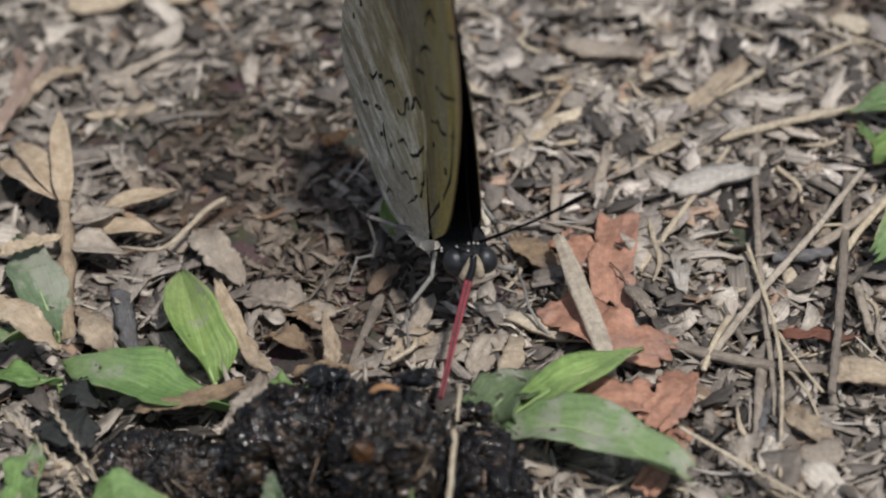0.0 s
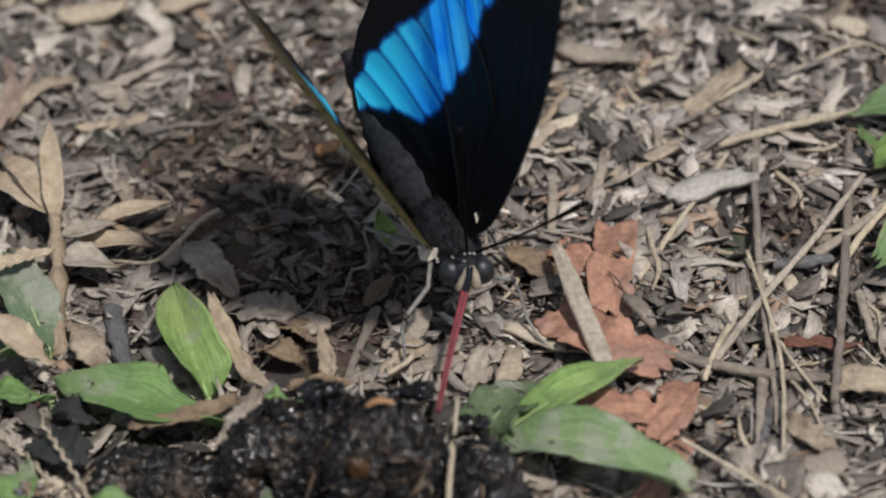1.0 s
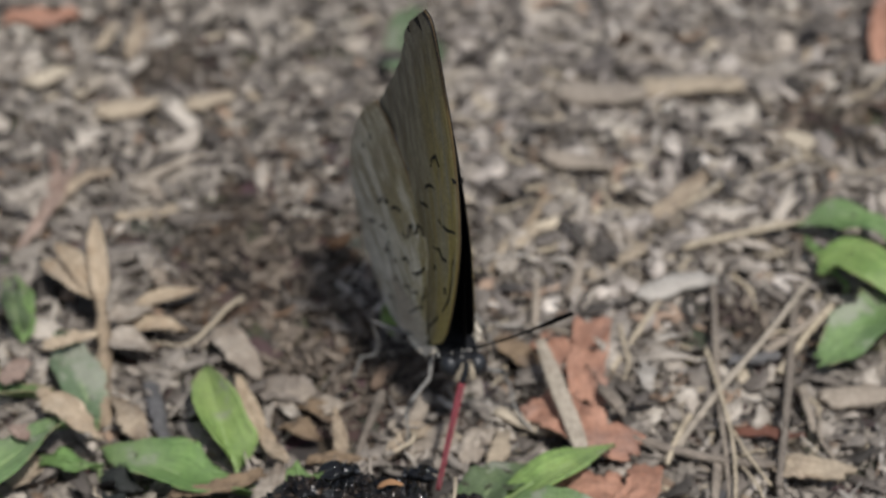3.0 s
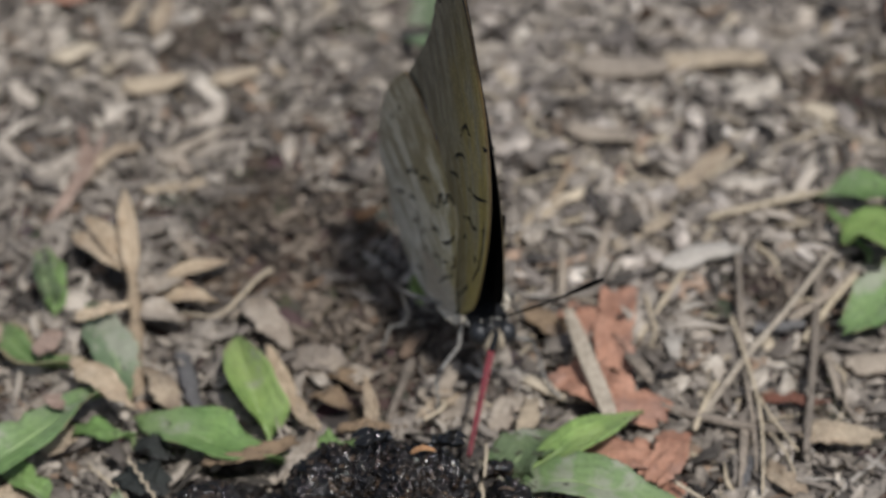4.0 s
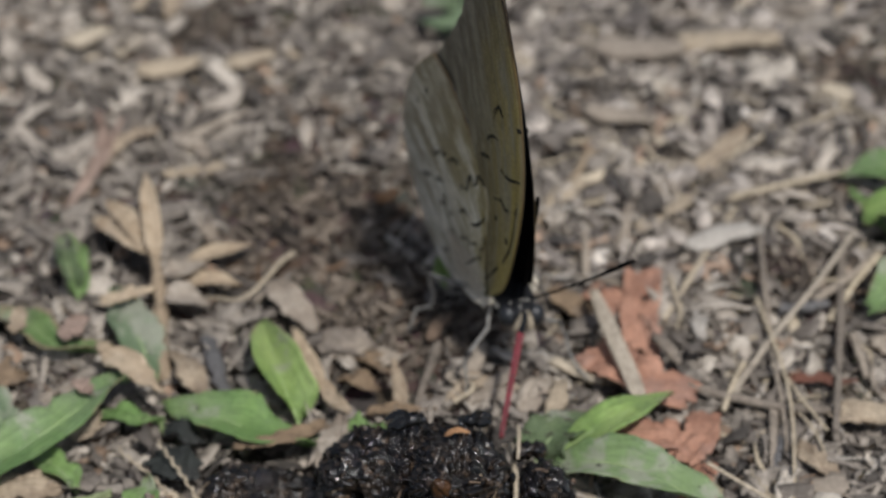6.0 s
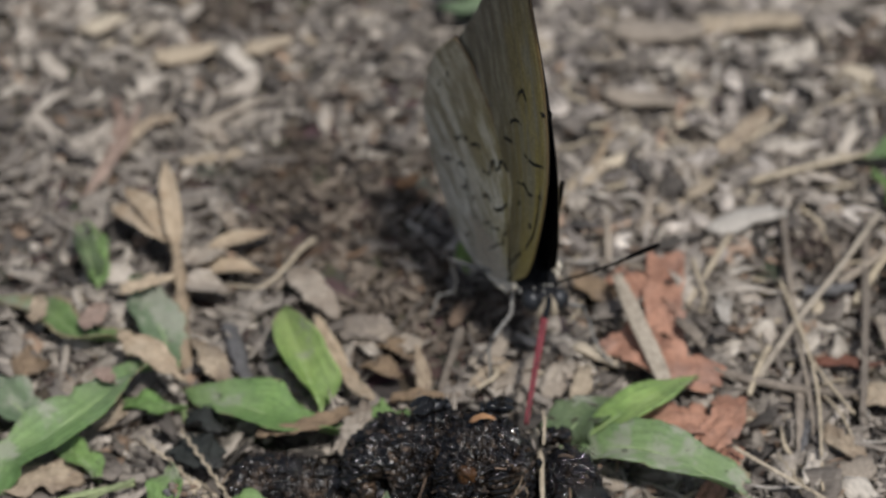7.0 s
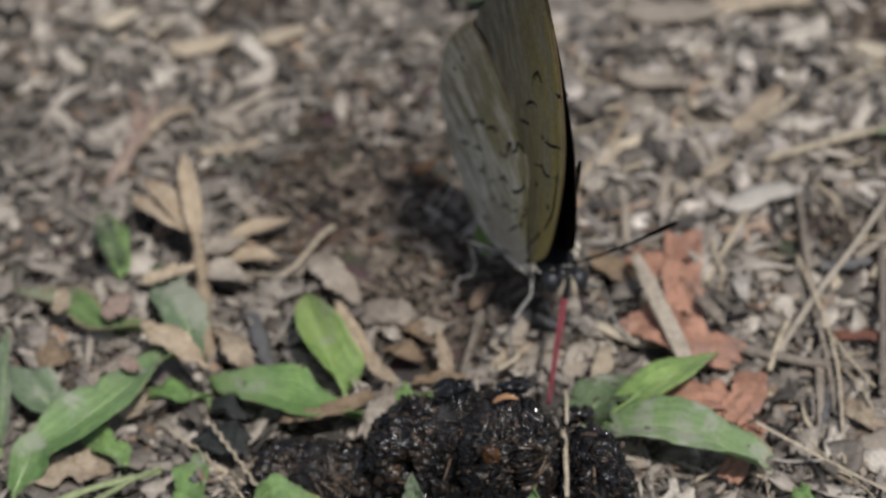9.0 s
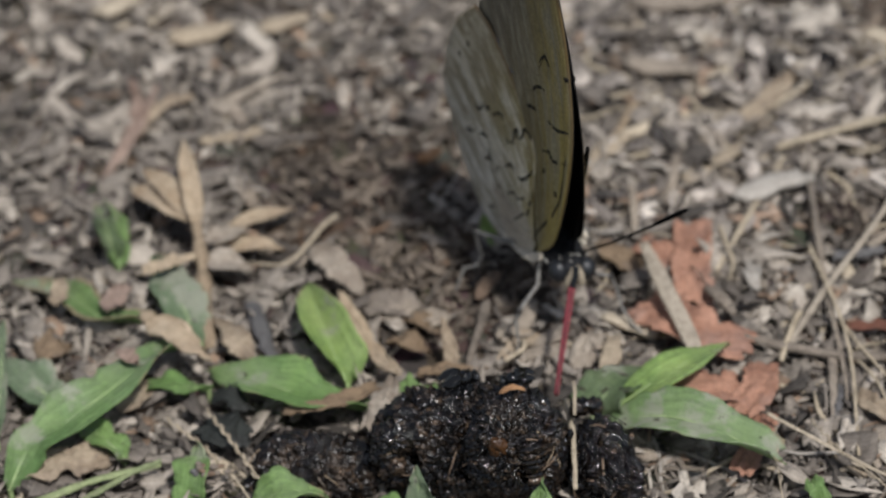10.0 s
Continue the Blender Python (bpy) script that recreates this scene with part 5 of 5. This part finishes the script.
dry_leaf([(-66.0, -2.9, 1.0), (-63.9, -3.5, 2.4), (-62.1, -3.1, 1.0)], 5.0, 'brown')
dry_leaf([(-66.5, -21.1, 0.8), (-62.3, -21.1, 1.6), (-57.5, -20.3, 0.8)], 4.6, 'tan')
dry_leaf([(-56.4, -13.8, 0.8), (-54.5, -12.3, 1.6), (-52.6, -10.3, 0.8)], 3.0, 'tan')
dry_leaf([(-39.6, -18.0, 2.8), (-34.5, -18.6, 4.2), (-30.0, -16.1, 3.4)], 2, 'brown')
dry_leaf([(-31.4, -21.5, 2.5), (-29.5, -19.8, 4.4), (-28.1, -14.1, 3.0)], 2.8, 'pale')
dry_leaf([(-45.8, -0.7, 1.0), (-44.1, -6.3, 3.0), (-42.8, -8.0, 1.0)], 3, 'tan')
dry_leaf([(-46.2, 36.8, 0.6), (-42.5, 39.1, 1.4), (-37.8, 41.6, 2.0)], 1.7, 'pale')
dry_leaf([(-46.8, 40.4, 0.8), (-44.6, 36.6, 1.5), (-42.2, 34.6, 0.8)], 2.4, 'pale')
dry_leaf([(-58.9, 26.5, 0.6), (-55.6, 32.1, 2.2), (-52.4, 40.3, 3.0)], 1.7, 'pink')
dry_leaf([(-56.2, 34.2, 1.0), (-54.8, 37.0, 2.5), (-55.7, 43.2, 2.0)], 1.5, 'pink')
dry_leaf([(-55.2, 32.5, 1.0), (-52.1, 36.8, 2.5), (-48.4, 39.5, 1.5)], 1.6, 'tan')
dry_leaf([(6.2, 8.1, 0.8), (4.8, 0.4, 1.6), (4.5, -5.4, 0.9)], 3.9, 'red')
dry_leaf([(-0.8, -4.6, 0.8), (2.8, -10.1, 1.8), (9.0, -13.4, 0.9)], 5.2, 'red')
dry_leaf([(-0.1, 5.4, 0.8), (1.6, 2.7, 1.4), (3.0, -0.2, 0.8)], 3.2, 'red')
dry_leaf([(-0.8, -20.0, 0.6), (3.5, -19.7, 1.6), (7.1, -19.6, 0.8)], 4.4, 'red')
dry_leaf([(6.3, -22.9, 0.8), (8.6, -20.6, 1.8), (9.8, -15.8, 0.9)], 3.5, 'red')
dry_leaf([(5.0, -31.4, 0.6), (7.4, -27.5, 1.2), (9.0, -23.5, 0.8)], 2.4, 'red')
dry_leaf([(19.1, -9.9, 0.6), (22.6, -11.1, 1.2), (26.8, -11.5, 0.7)], 1.5, 'russet')
splint([(-0.3, 1.2, 5.0), (1.4, -6.6, 4.3), (3.0, -14.4, 3.2), (3.5, -16.4, 1.2)], 1.7, 'ash')
dry_leaf([(22.8, -16.5, 1.0), (25.5, -17.7, 1.6), (28.9, -17.9, 1.0)], 3.2, 'tan')
dry_leaf([(-4.5, 6.4, 1.0), (-2.2, 2.7, 2.0), (-0.4, 1.6, 1.0)], 3.4, 'brown')
dry_leaf([(15.0, 26.6, 1.0), (18.1, 29.2, 1.8), (23.0, 36.3, 1.0)], 2.6, 'tan')
dry_leaf([(-25.6, -12.3, 1.5), (-22.7, -12.9, 2.0), (-18.3, -12.5, 1.5)], 1.5, 'brown')
dry_leaf([(-47.6, 63.3, 1.0), (-46.6, 65.8, 3.0), (-46.3, 73.0, 2.0)], 2.2, 'tan')
dry_leaf([(46.1, 54.6, 1.0), (46.3, 58.9, 3.0), (48.9, 67.5, 3.0)], 2.4, 'red')
dry_leaf([(-30.4, -0.2, 1.0), (-27.4, -1.8, 2.0), (-24.2, -2.4, 1.0)], 4.6, 'grey')
dry_leaf([(-26.8, -2.6, 0.8), (-24.6, -4.4, 1.6), (-22.8, -6.0, 0.8)], 2.4, 'brown')
dry_leaf([(-28.2, -6.4, 0.8), (-26.2, -8.0, 2.2), (-24.2, -8.8, 0.8)], 2.6, 'brown')
dry_leaf([(-22.2, -12.2, 1.0), (-22.0, -10.6, 2.6), (-22.5, -8.0, 4.6)], 1.6, 'tan')
dry_leaf([(-17.0, -12.2, 0.8), (-15.0, -9.4, 1.4), (-12.4, -7.6, 0.8)], 2.4, 'tan')
dry_leaf([(-9.0, -13.2, 0.8), (-7.6, -10.2, 1.6), (-5.6, -8.2, 0.8)], 3.0, 'pale')
dry_leaf([(-46.9, -13.4, 1.5), (-45.2, -14.8, 3.0), (-43.2, -16.2, 1.6)], 3.0, 'dark')
dry_leaf([(-63.8, 73.6, 1.0), (-58.6, 71.9, 1.5), (-54.5, 73.3, 1.0)], 3, 'red')
stick([(11.9, -14.5, 0.9), (18.0, -5.8, 1.8), (24.4, 2.0, 3.0), (30.3, 9.9, 4.2)], 0.38, 'ash')
stick([(19.8, 9.6, 1.0), (18.6, -5.2, 1.6), (18.0, -18.7, 1.4), (17.6, -22.0, 1.0)], 0.34, 'grey')
stick([(31.1, 22.5, 1.0), (26.5, -3.0, 2.0), (22.9, -20.3, 2.0)], 0.5, 'bark')
stick([(17.4, 20.8, 1.0), (24.9, 21.8, 2.0), (35.2, 23.7, 2.5)], 0.6, 'straw')
stick([(8.2, -10.6, 1.0), (16.4, -15.0, 1.5), (24.5, -16.2, 1.0)], 0.75, 'bark')
stick([(25.6, -1.7, 1.0), (28.9, 2.9, 2.0), (32.6, 7.1, 3.0)], 0.45, 'straw')
stick([(7.0, 23.2, 1.0), (5.0, 16.2, 1.4), (3.6, 13.1, 1.0)], 0.5, 'bark')
stick([(-42.4, 0.7, 1.2), (-41.6, -4.0, 1.6), (-40.6, -8.7, 1.2)], 1.0, 'charred')
stick([(-11.2, -21.2, 4.0), (-11.3, -29.0, 6.0), (-12.0, -37.2, 7.0)], 0.28, 'straw')
# tan stem; its darker bark tone carries the shade it lies in
stick([(-17.4, -1.4, 0.8), (-19.0, -7.3, 1.3), (-20.4, -11.8, 1.0)], 0.5, 'bark')
stick([(-4.7, 17.7, 1.0), (-0.3, 24.8, 1.6), (3.1, 31.6, 1.2)], 0.5, 'tanstem')
stick([(7.4, 0.0, 1.0), (18.2, 18.6, 1.5)], 0.3, 'straw')
stick([(-65.6, -26.5, 1.0), (-58.8, -24.8, 2.0), (-52.3, -23.4, 2.0)], 0.5, 'green')
stick([(-60.6, -26.8, 1.0), (-55.4, -24.3, 2.0), (-52.2, -23.3, 2.5)], 0.35, 'green')
stick([(22.3, 28.0, 1.0), (20.0, 11.5, 1.4), (19.2, 0.7, 1.0)], 0.4, 'bark')
stick([(15.7, 26.8, 1.0), (21.9, 30.5, 1.5), (25.0, 34.2, 1.0)], 0.4, 'straw')
stick([(6.3, 21.3, 1.0), (5.2, 15.9, 1.6), (4.1, 12.1, 1.0)], 0.55, 'grey')
stick([(0.6, 16.0, 1.0), (0.2, 11.9, 1.4), (-0.2, 8.3, 1.0)], 0.5, 'grey')
stick([(11.6, 24.4, 1.0), (11.3, 19.3, 1.5), (11.2, 16.4, 1.0)], 0.4, 'grey')
stick([(18.1, 2.6, 1.5), (18.9, -14.7, 2.6), (16.9, -31.0, 2.0)], 0.2, 'straw')
stick([(17.4, -14.5, 1.0), (16.4, -20.3, 1.5), (15.5, -25.4, 1.0)], 0.5, 'grey')
stick([(19.2, -9.7, 1.0), (20.5, -15.8, 2.0), (22.4, -19.1, 1.0)], 0.22, 'straw')
stick([(19.4, -15.3, 1.0), (20.7, -19.5, 1.8), (21.5, -22.5, 1.0)], 0.2, 'straw')
stick([(24.5, 1.9, 1.0), (28.6, 4.3, 2.0), (32.7, 7.8, 2.5)], 0.55, 'grey')
stick([(24.8, 4.8, 1.4), (26.7, 4.2, 2.0), (28.7, 4.8, 1.4)], 0.22, 'straw')
stick([(20.5, 1.0, 0.8), (23.1, 0.5, 1.4), (26.0, 1.6, 0.8)], 0.8, 'charred')
stick([(27.7, -4.2, 1.0), (27.8, -8.3, 1.4), (27.9, -11.2, 1.0)], 0.5, 'grey')
stick([(17.5, -19.2, 0.8), (16.5, -22.9, 1.4), (15.8, -25.4, 0.8)], 0.45, 'charred')
stick([(18.3, -26.8, 1.0), (18.4, -30.3, 1.5), (18.8, -32.6, 1.0)], 0.6, 'grey')
stick([(25.2, -14.8, 0.8), (26.6, -17.2, 1.4), (28.9, -16.1, 1.0)], 0.35, 'grey')
stick([(15.2, -7.6, 1.0), (13.1, -12.3, 1.7), (11.9, -15.3, 1.2)], 0.3, 'straw')
stick([(-14.3, -9.4, 2.0), (-14.5, -11.8, 3.0), (-16.5, -12.9, 2.4)], 0.28, 'straw')
stick([(-10.4, -21.6, 6.6), (-10.5, -24.0, 7.4), (-10.9, -26.9, 7.0)], 0.2, 'straw')
dry_leaf([(18.7, -21.1, 1.0), (20.4, -24.8, 1.8), (22.4, -27.1, 1.0)], 2.6, 'tan')
fibre_splay((11.2, -2.8, 0.9), 11, 3.4)
speckled_husk((5.9, -4.0, 2.4), (8.0, -9.0, 2.6))
seed_spike([(-43.6, -29.8, 2.5), (-47.3, -23.5, 3.2), (-51.6, -18.1, 3.2)], 0.16, 18)
seed_spike([(-41.1, -30.8, 2.5), (-44.4, -24.3, 3.8), (-47.5, -17.9, 4.0)], 0.16, 18)
seed_spike([(18.8, -36.7, 2.4), (14.9, -31.5, 3.4), (13.0, -25.6, 2.4)], 0.13, 14)
stick([(8.7, -25.1, 3.2), (14.7, -31.1, 3.0), (22.0, -37.1, 2.0)], 0.24, 'pale')
seed_spike([(8.4, -36.2, 2.0), (8.5, -31.6, 3.6), (8.9, -27.7, 4.0)], 0.12, 6)
husk_cluster((-47.4, -26.5, 3.6))
# -- wood chips
wood_chip([(11.9, 11.5, 1.4), (19.9, 14.5, 1.4)], 3.0, 'white')
wood_chip([(2.9, 38.5, 1.6), (10.7, 35.8, 1.6)], 2.6, 'grey')
wood_chip([(5.1, 51.7, 1.4), (16.0, 49.8, 1.8)], 4, 'grey')
wood_chip([(15.4, 50.6, 1.6), (28.5, 50.9, 1.8)], 3.4, 'tan')
wood_chip([(-3.2, 20.0, 1.2), (1.2, 24.8, 1.5)], 2.2, 'tan')
wood_chip([(6.2, 15.8, 1.2), (12.9, 20.1, 1.5)], 1.8, 'tan')
wood_chip([(-6.4, -14.4, 1.0), (-4.8, -9.6, 1.4)], 2, 'tan')
wood_chip([(-0.1, -9.5, 1.0), (-5.4, -5.9, 1.2)], 1.6, 'pale')
wood_chip([(-2.2, 22.3, 1.0), (5.2, 27.3, 1.2)], 1.5, 'pale')
wood_chip([(-18.4, -1.1, 1.0), (-15.9, 2.5, 1.4)], 1.5, 'brown')
wood_chip([(-24.4, -2.7, 1.0), (-22.2, -5.1, 1.4)], 2.6, 'grey')
wood_chip([(-29.2, -2.2, 1.0), (-25.7, -1.8, 1.4)], 3, 'grey')
wood_chip([(19.2, -28.3, 1.0), (22.8, -27.6, 1.4)], 3, 'grey')
wood_chip([(32.1, 41.3, 1.0), (34.9, 37.7, 1.4)], 2.5, 'pale')
wood_chip([(-59.8, 58.6, 1.0), (-55.1, 61.3, 1.4)], 2.6, 'pale')
wood_chip([(-51.2, 52.2, 1.0), (-43.7, 52.9, 1.4)], 3, 'tan')
wood_chip([(-40.3, 52.7, 1.0), (-34.2, 54.1, 1.4)], 2.4, 'tan')
wood_chip([(29.5, -6.6, 1.0), (36.5, -6.6, 1.2)], 3, 'grey')
wood_chip([(24.0, -16.2, 1.0), (30.6, -18.4, 1.2)], 3, 'tan')
wood_chip([(-17.5, 38.9, 1.0), (-13.4, 41.7, 1.2)], 2, 'tan')
wood_chip([(-22.9, 24.3, 0.8), (-20.6, 25.2, 1.2)], 1.5, 'orange')
wood_chip([(-22.2, 23.8, 1.2), (-20.7, 24.8, 1.4)], 1.4, 'orange')
wood_chip([(-16.7, -8.0, 1.0), (-14.2, -7.0, 1.4)], 2.0, 'grey')
wood_chip([(-14.0, -6.6, 1.0), (-12.8, -3.0, 1.4)], 2.0, 'grey')

FLY_A = build_fly((-21.5, -24.0, 10.6), 10.0, 4.4, "small glossy black fly sitting on the dung")
FLY_B = build_fly((-14.7, -24.1, 9.8), 170.0, 3.8, "smaller glossy black fly crawling over the dung")
ANT = build_ant((-38.6, -8.9, 1.2))
BUTTERFLY, WINGS, FEELERS = build_butterfly()


def motions():
    """The wings open once and close, the smaller fly crawls, a feeler shifts, an ant crosses a leaf."""
    opening = [(0.0, 0.25, -5.5), (0.4, 0.3, -5.3), (0.5, 1.4, -3.8), (0.6, 9.6, 4.0), (0.7, 15.2, 9.7), (0.8, 22.8, 15.0), (0.9, 26.2, 14.6), (1.0, 25.4, 13.8), (1.1, 15.3, 4.2), (1.2, 2.2, -4.0), (1.3, 0.25, -5.5), (10.0, 0.25, -5.5)]
    for side, fore, hind in WINGS:
        for wing, out in ((fore, 1.15), (hind, 1.5)):
            walk(wing, [(t, pose(0, (side * out + (1.4 if side > 0 else 0.0)) * MM, MM, -side * (r if side < 0 else l), 0, (10.0 if side > 0 else 2.5 if wing == fore else 0.0) * max(0.0, r - 0.3) / 25.0)) for t, r, l in opening])
    walk(FLY_A, [(0.0, pose(-21.5 * MM, -24.7 * MM, 9.8 * MM, 0, 0, 10)), (10.0, pose(-21.5 * MM, -24.5 * MM, 9.8 * MM, 0, 0, 16))])
    walk(FLY_B, [(0.0, pose(-14.7 * MM, -24.8 * MM, 9.2 * MM, 0, 0, 170)), (2.5, pose(-14.4 * MM, -24.8 * MM, 9.2 * MM, 0, 0, 165)), (4.5, pose(-14.9 * MM, -24.7 * MM, 9.3 * MM, 0, 0, 172)), (10.0, pose(-16.6 * MM, -24.6 * MM, 9.4 * MM, 0, 0, 178))])
    f, o = FEELERS[0]
    g, q = FEELERS[1]
    walk(g, [(0.0, pose(*q, 0, 0, -15)), (2.5, pose(*q, 0, 0, -15)), (3.8, pose(*q, 0, 0, -4)), (10.0, pose(*q))])
    walk(f, [(0.0, pose(*o)), (1.5, pose(*o)), (2.0, pose(*o, 0, 0, -1.0)), (3.8, pose(*o, 0, 0, 1.5)), (10.0, pose(*o, 0, 0, 1.0))])
    walk(ANT, [(t, pose(x * MM, y * MM, z * MM, 0, tip, yaw)) for t, x, y, z, tip, yaw in ANT_WAY])


motions()
